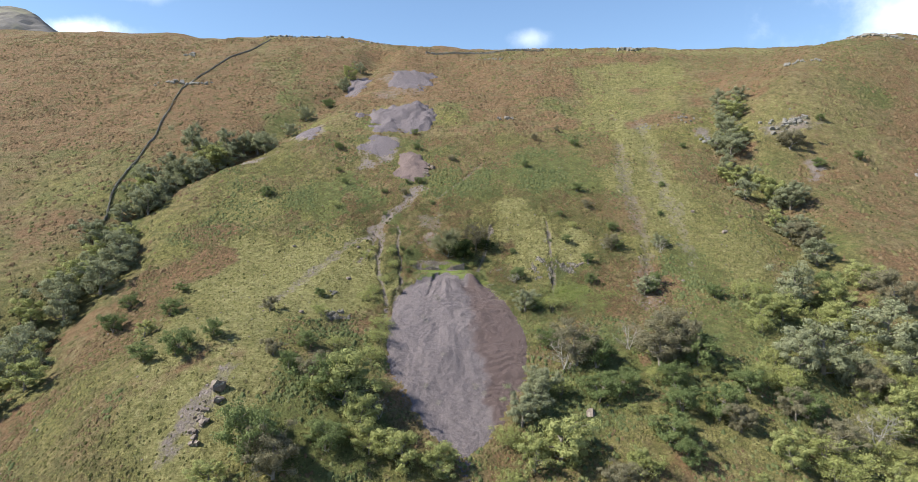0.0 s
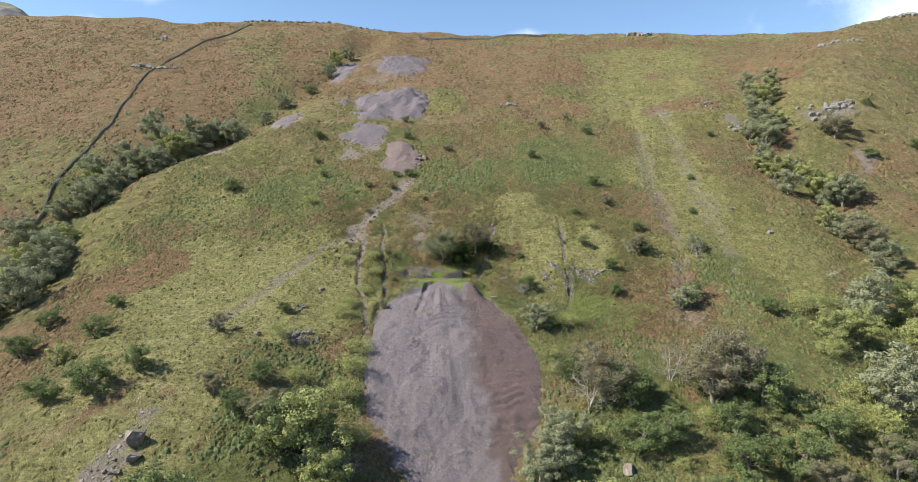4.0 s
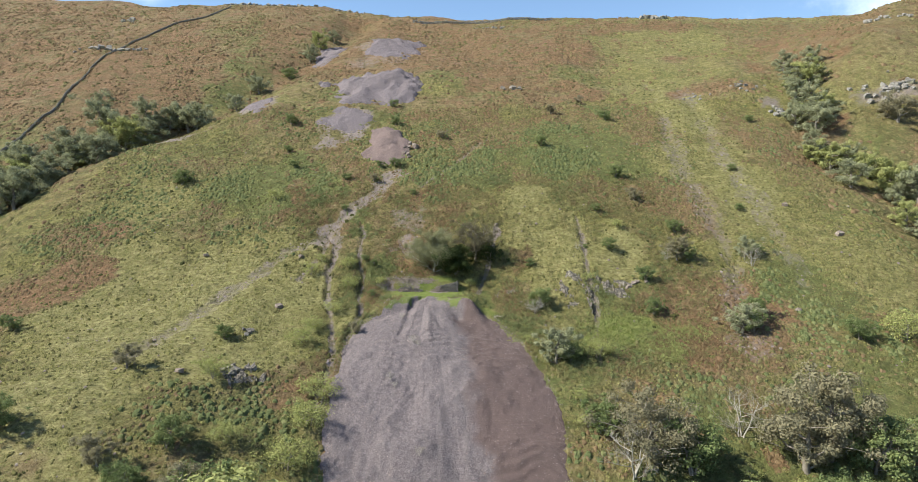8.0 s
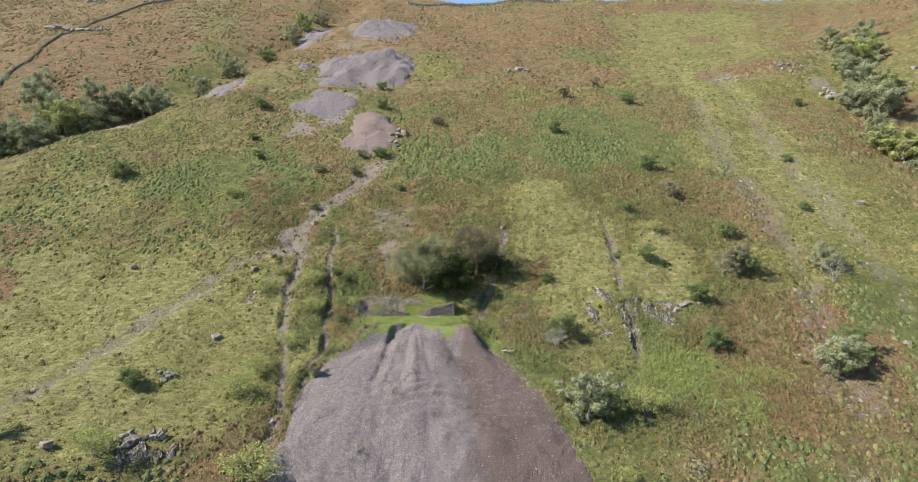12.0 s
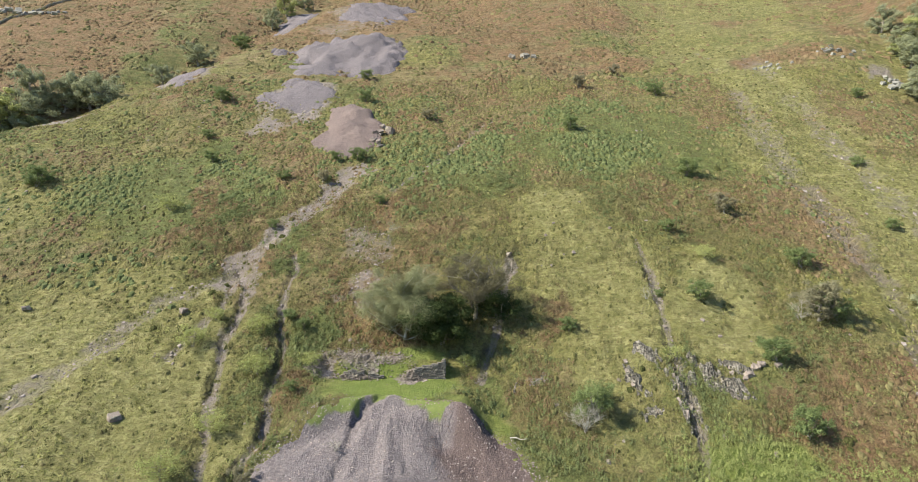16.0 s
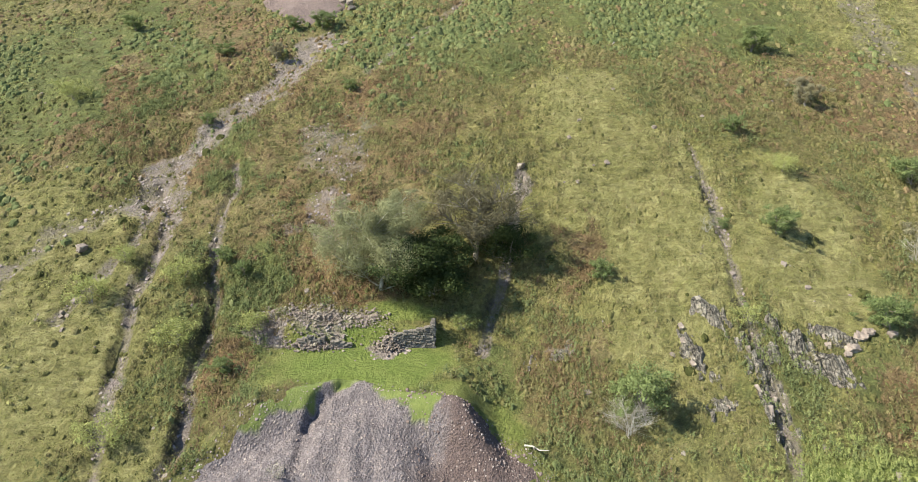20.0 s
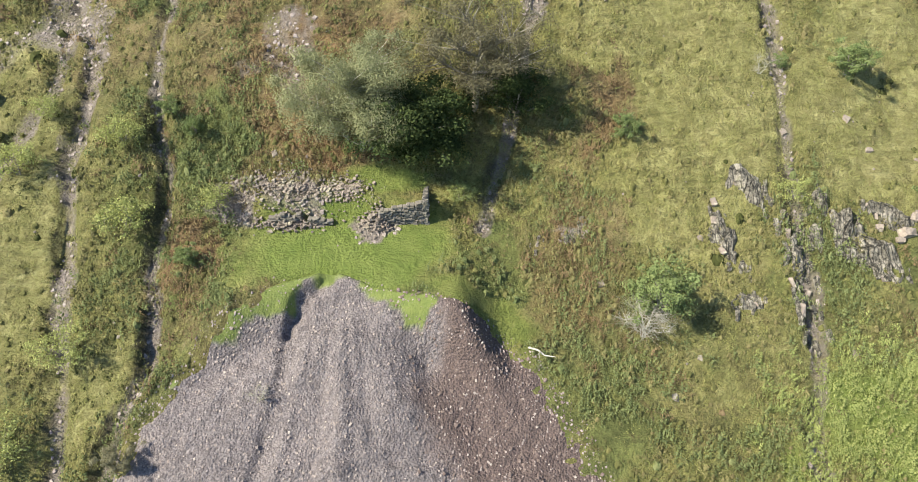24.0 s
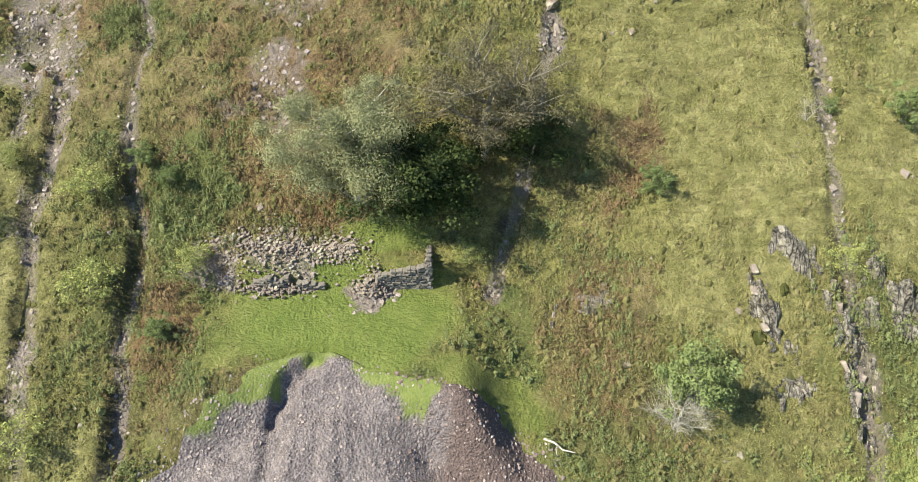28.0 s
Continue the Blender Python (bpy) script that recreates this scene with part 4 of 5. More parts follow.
def leaf_dome(rng, n=34, wide=0.5, high=0.45, leaf=0.15, heart=0.8):
    """A low clump: an uneven heart under leaves that lie along its outside."""
    v, t = [np.array([rng.normal(0, 0.1) * wide, rng.normal(0, 0.1) * wide, high * heart])], []
    for r, h in ((0.55, 0.78), (0.95, 0.0)):
        for k in range(6):
            g = np.pi * (k + rng.uniform(-0.3, 0.3)) / 3
            q = wide * heart * r * rng.uniform(0.75, 1.2)
            v.append(np.array([q * np.cos(g), q * np.sin(g), high * heart * h * rng.uniform(0.75, 1.2) - 0.12 * (h == 0)]))
    for k in range(6):
        m = (k + 1) % 6
        t += [[0, 1 + k, 1 + m], [1 + k, 7 + k, 7 + m], [1 + k, 7 + m, 1 + m]]
    for _ in range(n):
        a, r = rng.uniform(0, 2 * np.pi), wide * np.sqrt(rng.random())
        c = np.array([r * np.cos(a), r * np.sin(a), high * (1 - (r / wide) ** 2) * rng.uniform(0.75, 1.05) + 0.03])
        nm = np.array([c[0] / wide, c[1] / wide, 0.55]) + rng.normal(0, 0.3, 3)
        nm /= np.linalg.norm(nm)
        e = rng.normal(size=(3, 3)) * leaf
        e -= (e @ nm)[:, None] * nm * 0.85
        t.append([len(v), len(v) + 1, len(v) + 2])
        v += list(c + e)
    return np.array(v), np.array(t)


def grass_tuft(rng, blades=22, high=0.11, spread=0.13):
    """Short blades over a hand's breadth, all laid over to one side."""
    v, t = [], []
    for _ in range(blades):
        a = rng.normal(0, 0.7)
        d, side = np.array([np.cos(a), np.sin(a), 0]), np.array([-np.sin(a), np.cos(a), 0])
        b, w = np.array([*rng.normal(0, 0.26, 2), 0.0]), 0.018 * rng.uniform(0.7, 1.6)
        e = b + d * spread * rng.uniform(0.5, 1.4) + np.array([0, 0, high * rng.uniform(0.3, 1.0)])
        k = len(v)
        v += [b - side * w, b + side * w, e]
        t += [[k, k + 1, k + 2]]
    return np.array(v), np.array(t)


def several(make, count, seed, **kw):
    return [make(np.random.default_rng(seed + k), **kw) for k in range(count)]


FRONDS = several(frond_clump, 6, 200)
FRONDS_FAR = several(leaf_dome, 5, 220, n=14, wide=0.62, high=0.36, leaf=0.11, heart=0.85)
FRONDS_FELL = several(leaf_dome, 5, 230, n=6, wide=0.75, high=0.36, leaf=0.17)
DOMES = several(leaf_dome, 6, 240, n=36, high=0.38, leaf=0.06, heart=0.4)
TUFTS = several(grass_tuft, 6, 260)
TUFTS_FAR = several(leaf_dome, 4, 280, n=8, wide=0.3, high=0.3, leaf=0.09, heart=0.3)


def open_ground(x, y):
    return off_heap(x, y, 0.1) * (1 - cov("scree", x, y)) * (1 - cov("shaded_soil", x, y)) * ((np.abs(x - 0.6) > 5.4) | (y > 6.6) | (y < 4.6)) * step01(0.5, 0.25, cov("lush", x, y) * (y > -6))


NEAR, MIDDLE = (-30, 48, -18, 36), (-75, 88, -66, 78)


def beyond(x, y, box):
    """0 well inside a box, 1 outside, blending over a ragged band."""
    d = np.minimum(np.minimum(x - box[0], box[1] - x), np.minimum(y - box[2], box[3] - y))
    return step01(11, 1, d + 5 * fbm(x, y, 7.0, 99, 3))


def within(x, y):
    d = np.minimum(np.minimum(x - NEAR[0], NEAR[1] - x), np.minimum(y - NEAR[2], NEAR[3] - y))
    return step01(0, 7, d + 2)


def w_green(x, y):
    return open_ground(x, y) * np.clip((cov("green", x, y) - 0.15) * 1.6, 0, 1) * (1 - cov("lush", x, y))


def w_brown(x, y):
    return open_ground(x, y) * np.clip((cov("brown", x, y) - 0.25) * 1.6, 0, 1) * (1 - cov("pale", x, y) * 0.4) * (1 - 0.8 * step01(0.45, 0.7, cov("green", x, y)))


def w_mixed(x, y):
    return open_ground(x, y) * np.clip(1.05 - cov("pale", x, y) - cov("lush", x, y), 0.03, 1) * (1 - 0.7 * step01(0.45, 0.7, cov("green", x, y)))


def w_grass(x, y):
    return open_ground(x, y) * (1 - 0.6 * cov("lush", x, y)) * (1 - 0.6 * cov("brown", x, y)) * (1 - 0.85 * step01(0.4, 0.7, cov("green", x, y)))


x, y, rng = strewn(42000, *NEAR, lambda x, y: w_green(x, y) * within(x, y), 301, 3.0)
scatter("bracken", FRONDS, x, y, rng.uniform(0.35, 0.85, len(x)), M_BRACKEN, "green bracken fronds in dense clumps", "bracken", 302)
x, y, rng = strewn(24000, *NEAR, lambda x, y: w_brown(x, y) * within(x, y), 303, 2.2)
scatter("dead_bracken", FRONDS, x, y, rng.uniform(0.3, 0.8, len(x)), M_DEAD, "bracken turned rusty brown", "bracken", 304)
x, y, rng = strewn(30000, *NEAR, lambda x, y: w_mixed(x, y) * within(x, y), 305, 1.6)
scatter("heath", DOMES, x, y, rng.uniform(0.35, 1.0, len(x)), M_MIXED, "low olive-brown heath and bilberry clumps", "heath", 306)
x, y, rng = strewn(34000, *NEAR, lambda x, y: w_grass(x, y) * within(x, y), 307)
scatter("grass", TUFTS, x, y, rng.uniform(0.45, 1.0, len(x)), M_TUFT, "tufts of yellowing moor grass", "grass", 308)
x, y, rng = strewn(4200, 22, 44, -16, -2, lambda x, y: off_heap(x, y, 0.3) * patch(x, y, 31, -9, 8, 5, 0, 0.5, 78), 309)
scatter("lush_bracken", FRONDS, x, y, rng.uniform(0.35, 0.75, len(x)), M_LUSH, "bright yellow-green bracken below the crag", "bracken", 310)

TALL = several(leaf_dome, 6, 340, n=76, wide=0.55, high=0.55, leaf=0.055, heart=0.45)
for mat, weight, tries, seed, name, label in ((M_BRACKEN, w_green, 9000, 331, "bracken_clump", "knee-high green bracken clumps casting small shadows"),
                                              (M_MIXED, w_mixed, 9000, 333, "bilberry", "olive bilberry cushions in the rough"),
                                              (M_DEAD, w_brown, 6000, 335, "rusty_bracken_clump", "knee-high rusty bracken clumps")):
    x, y, rng = strewn(tries, *NEAR, lambda x, y: weight(x, y) * step01(-0.05, 0.25, fbm(x, y, 2.6, seed, 3)), seed, 7.0)
    scatter(name, TALL, x, y, rng.uniform(0.5, 1.25, len(x)), mat, label, "undergrowth", seed + 1)
x, y, rng = strewn(5200, -48, -10, -28, 30, lambda x, y: open_ground(x, y) * (0.25 + 0.6 * cov("pale", x, y)), 323, 4.0)
scatter("tussocks", DOMES, x, y, rng.uniform(0.25, 0.6, len(x)), M_DARK, "dark rush and moss tussocks in the pasture", "tussocks", 324)

x, y, rng = strewn(60000, *MIDDLE, lambda x, y: w_green(x, y) * beyond(x, y, NEAR), 311, 9.0)
scatter("bracken_bank", FRONDS_FAR, x, y, rng.uniform(0.5, 1.1, len(x)), M_BRACKEN, "green bracken covering the slope", "bracken", 312)
x, y, rng = strewn(62000, *MIDDLE, lambda x, y: w_brown(x, y) * beyond(x, y, NEAR), 313, 4.0)
scatter("dead_bracken_bank", FRONDS_FAR, x, y, rng.uniform(0.3, 0.8, len(x)), M_DEAD, "rusty dead bracken covering the slope", "bracken", 314)
x, y, rng = strewn(40000, *MIDDLE, lambda x, y: w_mixed(x, y) * beyond(x, y, NEAR), 315, 3.0)
scatter("heath_bank", FRONDS_FAR, x, y, rng.uniform(0.3, 0.85, len(x)), M_MIXED, "olive-brown heath on the slope", "heath", 316)
x, y, rng = strewn(30000, *MIDDLE, lambda x, y: w_grass(x, y) * beyond(x, y, NEAR), 317)
scatter("grass_bank", TUFTS_FAR, x, y, rng.uniform(0.7, 1.5, len(x)), M_TUFT, "rough yellowing grass on the slope", "grass", 318)
x, y, rng = strewn(44000, -250, 210, -50, 215, lambda x, y: (w_brown(x, y) + 0.25 * w_mixed(x, y)) * beyond(x, y, MIDDLE), 319, 6.0)
scatter("fell_bracken", FRONDS_FELL, x, y, rng.uniform(0.6, 1.5, len(x)), M_DEAD, "brown bracken on the upper fell", "bracken", 320)
x, y, rng = strewn(50000, -250, 210, -50, 215, lambda x, y: (w_green(x, y) + 0.3 * w_mixed(x, y)) * beyond(x, y, MIDDLE), 321, 6.0)
scatter("fell_heath", FRONDS_FELL, x, y, rng.uniform(0.6, 1.5, len(x)), M_MIXED, "olive heath on the upper fell", "heath", 322)


x, y, rng = strewn(15000, -200, 180, -60, 190, lambda x, y: open_ground(x, y) * step01(0.0, 0.5, fbm(x, y, 16.0, 95, 3) + 0.1), 325)
scatter("rushes", FRONDS_FELL, x, y, rng.uniform(0.3, 0.3 + 0.8 * rng.random(len(x)) ** 2, len(x)), M_DARK, "dark rush and heather clumps dotting the fell", "rushes", 326)


TUSSOCKS = several(leaf_dome, 5, 290, n=12, wide=0.42, high=0.32, leaf=0.075, heart=0.7)
x, y, rng = strewn(52000, -75, 80, -60, 75, lambda x, y: open_ground(x, y) * (1 - cov("lush", x, y)) * (1 - 0.75 * cov("pale", x, y)) * (0.25 + 0.5 * step01(-0.2, 0.5, fbm(x, y, 5.0, 97, 3))), 327)
scatter("tussock_field", TUSSOCKS, x, y, rng.uniform(0.3, 0.95, len(x)), M_TUSSOCK, "small dark tussocks freckling the pasture", "tussocks", 328)


# ---- trees and bushes ----
def tube(v, t, pts, radii, sides):
    base = len(v)
    for k, (p, r) in enumerate(zip(pts, radii)):
        d = (pts[min(k + 1, len(pts) - 1)] - pts[max(k - 1, 0)])
        d = d / (np.linalg.norm(d) + 1e-9)
        a = np.cross(d, [0.3, 0.9, 0.2])
        a /= np.linalg.norm(a) + 1e-9
        b = np.cross(d, a)
        for s in range(sides):
            g = 2 * np.pi * s / sides
            v.append(p + (a * np.cos(g) + b * np.sin(g)) * r)
    for k in range(len(pts) - 1):
        for s in range(sides):
            p, q = base + k * sides + s, base + k * sides + (s + 1) % sides
            t += [[p, q, q + sides], [p, q + sides, p + sides]]


def tree_meshes(seed, wide, leaves, leaf, bark, foliage, stems=1, low=0.2, clumps=5, spread=0.13, trunk_r=0.035, twigs=4):
    """A tree one unit high: forked trunk with limbs and twigs, and a crown of many small leaves in clumps."""
    rng = np.random.default_rng(seed)
    v, t, ends = [], [], []
    for st in range(stems):
        a = rng.uniform(0, 2 * np.pi)
        leanv = np.array([np.cos(a), np.sin(a), 0]) * (0.06 if stems == 1 else 0.17)
        pts = [np.array([0, 0, -0.04]) + leanv * 0.2 * (stems > 1)]
        for k in range(1, 6):
            pts.append(np.array([0, 0, 0.15 * k]) + leanv * (k / 5) * 1.5 + rng.normal(0, 0.016, 3) * [1, 1, 0.2])
        r0 = trunk_r * (1 if stems == 1 else 0.7)
        tube(v, t, pts, [r0 * (1.25 - 0.2 * k) for k in range(6)], 6)
        n = 9 if stems == 1 else 5
        for k in range(n):
            h = low + (0.72 - low) * (k + rng.uniform(0, 0.9)) / n
            j = min(int(h / 0.15), 4)
            s0 = pts[j] + (pts[j + 1] - pts[j]) * (h / 0.15 - j)
            az = 2.4 * k + rng.uniform(-0.5, 0.5) + st
            ln = wide * (1.05 - 0.55 * abs(h - 0.38) / 0.4) * rng.uniform(0.6, 1.0)
            out = np.array([np.cos(az), np.sin(az), 0])
            e = s0 + out * ln * 0.85 + np.array([0, 0, 0.10 + 0.16 * rng.random()])
            m = s0 + out * ln * 0.42 + np.array([0, 0, 0.03 + 0.05 * rng.random()]) + rng.normal(0, 0.012, 3)
            tube(v, t, [s0, m, e], [r0 * 0.55, r0 * 0.36, r0 * 0.12], 4)
            ends += [e, (m + e) / 2]
            for _ in range(twigs):
                b = m + (e - m) * rng.uniform(0, 0.9)
                w = b + np.array([*(rng.normal(0, 0.11, 2) + out[:2] * 0.05), rng.uniform(0.03, 0.19)]) * (wide / 0.4)
                tube(v, t, [b, (b + w) / 2 + rng.normal(0, 0.01, 3), w], [r0 * 0.2, r0 * 0.13, r0 * 0.05], 3)
                ends.append(w)
        ends.append(pts[-1] + np.array([0, 0, 0.1]))
        ends.append(pts[-1])
    trunk = mesh_of("trunk", np.array(v), np.array(t), bark, True)
    if not leaves:
        return trunk, None
    ends = np.array(ends)
    weights = rng.uniform(0.2, 1.0, len(ends))
    pick = rng.choice(len(ends), leaves, p=weights / weights.sum())
    c = ends[pick] + np.clip(rng.normal(0, 1, (leaves, 3)), -1.7, 1.7) * spread * np.array([1, 1, 0.72]) * rng.uniform(0.55, 1.1, len(ends))[pick][:, None]
    c[:, 2] = np.clip(c[:, 2], 0.04 + 0.05 * rng.random(leaves), 1.12)
    out = (c - ends[pick]) / spread + np.array([0, 0, 0.35]) + rng.normal(0, 0.45, (leaves, 3))
    out /= np.linalg.norm(out, axis=1, keepdims=True)
    a = np.cross(out, rng.normal(0, 1, (leaves, 3)))
    a /= np.linalg.norm(a, axis=1, keepdims=True)
    b = np.cross(out, a)
    sz = leaf * rng.uniform(0.6, 1.3, (leaves, 1))
    q = np.stack([c - a * sz, c + b * sz * 0.55, c + a * sz, c - b * sz * 0.55], 1).reshape(-1, 3)
    k = np.arange(leaves)[:, None] * 4
    tri = np.concatenate([k + [0, 1, 2], k + [0, 2, 3]])
    return trunk, mesh_of("crown", q, tri, foliage)


def tree(kind, meshes, x, y, high, turn, label, category, group, widen=1.0, sink=0.0):
    ob = new(kind)
    ob.empty_display_size = 0.3
    ob.matrix_world = Matrix.Translation((x, y, float(z_at(x, y)[0]) - sink)) @ Matrix.Rotation(turn, 4, "Z") @ Matrix.Diagonal((high * widen, high * widen, high, 1))
    part("trunk", meshes[0], ob)
    if meshes[1]:
        part("crown", meshes[1], ob)
    return tagged(ob, label, category, group)


THORN = [tree_meshes(400 + k, 0.54, 7600, 0.022, M_BARK, M_THORN, stems=3, low=0.05, spread=0.072, trunk_r=0.03) for k in range(4)]
ASH = [tree_meshes(410 + k, 0.50, 8500, 0.019, M_BARK, M_ASH, low=0.04, spread=0.062) for k in range(3)]
BIRCH = [tree_meshes(420 + k, 0.47, 8500, 0.0185, M_BARK, M_GILL, low=0.05, spread=0.062) for k in range(3)]
ROWAN = [tree_meshes(430 + k, 0.54, 13000, 0.0150, M_BARK, M_RUST, low=0.08, spread=0.066) for k in range(2)]
BARE = [tree_meshes(440 + k, 0.50, 420, 0.018, M_PALEBARK, M_RUST, stems=3, low=0.08, spread=0.08, trunk_r=0.018, twigs=11) for k in range(2)]
SCRUB = [tree_meshes(450 + k, 0.75, 2400, 0.031, M_BARK, M_SCRUB, stems=3, low=0.08, spread=0.12, trunk_r=0.02) for k in range(3)]

# the two trees above the ruin
big_a = tree_meshes(470, 0.52, 78000, 0.0074, M_PALEBARK, M_BIRCH, low=0.08, spread=0.072, trunk_r=0.024, twigs=16)
tree("birch_tree", big_a, 1.7, 9.0, 7.8, 0.4, "large grey-green birch beside the ruined hut", "tree", "", 0.95, 1.1)
under = tree_meshes(471, 0.55, 34000, 0.0165, M_BARK, M_HOLLY, stems=4, low=0.06, spread=0.085, trunk_r=0.03, twigs=6)
tree("hawthorn_tree", under, 5.4, 9.0, 5.1, 1.0, "dense dark-green hawthorn under the birch", "tree", "", 1.15, 0.7)
big_b = tree_meshes(472, 0.47, 24000, 0.0075, M_BARK, M_TWIG, low=0.18, spread=0.05, trunk_r=0.026, twigs=18)
tree("rowan_tree", big_b, 8.6, 11.2, 7.6, 2.0, "thin brownish rowan on the stream bank", "tree", "", 1.1, 0.9)
small_thorn = tree_meshes(473, 0.54, 9000, 0.021, M_BARK, M_HOLLY, stems=3, low=0.05, spread=0.08, trunk_r=0.03)
tree("hawthorn_tree", small_thorn, 11.2, 10.9, 3.8, 0.2, "dark-green hawthorn behind the rowan", "tree", "", 1.1, 0.4)

pick = random.Random(7)
KINDS = dict(t=(THORN, "thorn_bush", "round dark-green thorn bush on the open slope", "bush", "bushes on the fell"),
             a=(ASH, "ash_tree", "leafy green ash tree in the sheltered gill", "tree", "trees in the gills"),
             b=(BIRCH, "birch_tree", "pale grey-green birch on the slope", "tree", "trees in the gills"),
             r=(ROWAN, "rowan_tree", "brownish half-bare rowan on the slope", "tree", "trees in the gills"),
             d=(BARE, "dead_tree", "bleached leafless tree with bare limbs", "tree", "dead trees"),
             s=(SCRUB, "shrub", "low sprawling green shrub", "shrub", "low shrubs"))


def plant(rows, grow=1.0):
    for kind, x, y, high in rows:
        meshes, name, label, category, group = KINDS[kind]
        high *= grow
        tree(name, pick.choice(meshes), x, y, high, pick.uniform(0, 6.28), label, category, group, pick.uniform(0.95, 1.25), 0.09 * high)


# bushes on the middle slope
plant([("t", -37.8, 65.9, 3.0), ("t", -54.1, 36.8, 3.6), ("t", -12.3, 79.9, 2.2), ("t", -10.5, 66.2, 2.4), ("r", 1.9, 57.5, 2.4), ("r", 31.3, 71.8, 3.0), ("t", 44.8, 65.0, 2.8),
       ("t", 25.6, 50.0, 2.6), ("t", 39.5, 34.8, 2.8), ("r", 41.0, 25.0, 2.8), ("t", 32.3, 21.6, 1.6), ("s", 35.2, 17.0, 1.6), ("t", 46.1, 16.1, 2.6), ("t", 32.4, 11.4, 2.3),
       ("r", 43.6, 8.6, 4.4), ("d", 42.2, 8.8, 2.6), ("t", 45.4, 8.2, 2.8), ("b", 55.8, 9.1, 4.0), ("t", 57.5, 9.0, 2.4), ("t", 18.2, 8.5, 1.7), ("t", 36.9, 3.2, 2.7)])
plant([("t", 35.6, -4.4, 3.0), ("t", 18.9, -1.0, 3.3), ("b", 19.2, -13.5, 5.6), ("t", 21.0, -13.8, 3.0), ("s", 25.2, -12.8, 2.6), ("b", 47.6, -8.2, 5.0),
       ("t", 49.0, -8.6, 3.4), ("t", -27.1, -13.1, 2.2), ("t", -34.9, 52.0, 1.8), ("t", -31.5, 44.9, 2.0), ("t", -18.5, 37.3, 1.6), ("t", -3.5, 30.1, 1.4), ("r", -12.7, 37.0, 1.8),
       ("t", -8.6, 43.4, 2.2), ("t", -11.8, 43.1, 1.8), ("s", -12.2, 4.2, 2.0), ("s", -13.4, 9.0, 1.8), ("s", -19.6, 7.2, 2.2), ("r", -9.4, -8.6, 1.7), ("t", -10.6, 10.6, 1.3)])
plant([("t", -8.4, 2.2, 1.2), ("s", -13.8, -3.2, 1.9), ("s", 27.3, 4.4, 1.3), ("r", 40.3, 80.6, 2.4), ("t", 80.7, 61.2, 2.2), ("t", 66.2, 37.9, 1.8), ("t", 60.7, 22.4, 1.6),
       ("s", 7.6, 6.4, 1.3), ("s", -7.6, 5.8, 1.3), ("t", -9.1, 9.6, 1.2), ("s", -32.1, 30.7, 2.2), ("t", 50.9, -5.6, 3.6), ("t", -17.2, 26.8, 1.3), ("t", 28.5, 12.0, 1.0),
       ("d", 26.9, 11.3, 1.6), ("s", -18.6, 10.6, 1.4), ("s", -15.9, -8.0, 2.0), ("s", -16.8, -12.0, 2.4), ("t", -58.5, -19.0, 4.2), ("t", -48.1, -39.2, 5.0), ("t", -60, -8, 2.4)])
# wood in the left gill
plant([("b", -91.5, 73.1, 10.5), ("b", -80.4, 77.3, 10.0), ("b", -65.8, 75.4, 8.5), ("b", -92.1, 59.9, 9.0), ("b", -89.8, 42.5, 8.0), ("b", -92.8, 35.8, 6.5), ("a", -49.3, 158.8, 8.0),
       ("b", -59.4, 109.2, 6.5), ("b", -89.6, -5.7, 10.0), ("b", -92.4, 9.5, 7.0), ("b", -87.4, -25.1, 11.0), ("a", -96.7, -6.7, 7.0), ("b", -86.0, 69.8, 9.5), ("b", -88.4, 47.3, 8.0),
       ("b", -98.9, 52.6, 7.0), ("b", -73.0, 80.0, 8.5), ("b", -84.0, 60.0, 8.5), ("b", -50.5, 145.0, 7.0), ("b", -46.0, 170.0, 6.0), ("b", -62.0, 95.0, 6.0), ("a", -96.0, 22.0, 6.0)])
plant([("a", -80.4, -33.0, 7.0), ("b", -92.0, -15.0, 8.5), ("a", -85.0, -38.0, 8.0), ("a", -60.0, -27.0, 3.8), ("t", -72.0, -10.0, 3.5), ("b", -77.5, 71.5, 8.0), ("b", -97, 44, 6.0), ("t", -53, 124, 4.5)])
for line, far, seed, tall in ((LEFT_GILL[3:7], 3.5, 471, 1.0), (RIGHT_GILL[1:6], 2.4, 473, 0.72), (LEFT_GILL[6:10], 4.0, 475, 1.0)):
    wrng = random.Random(seed)
    for (ax, ay), (bx, by) in zip(line[:-1], line[1:]):
        for k in range(max(2, int(math.hypot(bx - ax, by - ay) / 3.2))):
            f = wrng.random()
            tree("birch_tree", wrng.choice(BIRCH + ASH[:1]), ax + (bx - ax) * f + wrng.gauss(0, far), ay + (by - ay) * f + wrng.gauss(0, far), tall * wrng.uniform(5.0, 9.5), wrng.uniform(0, 6.28),
                 "grey-green birch crowded in the gill", "tree", "trees in the gills", wrng.uniform(1.1, 1.35), 0.5)
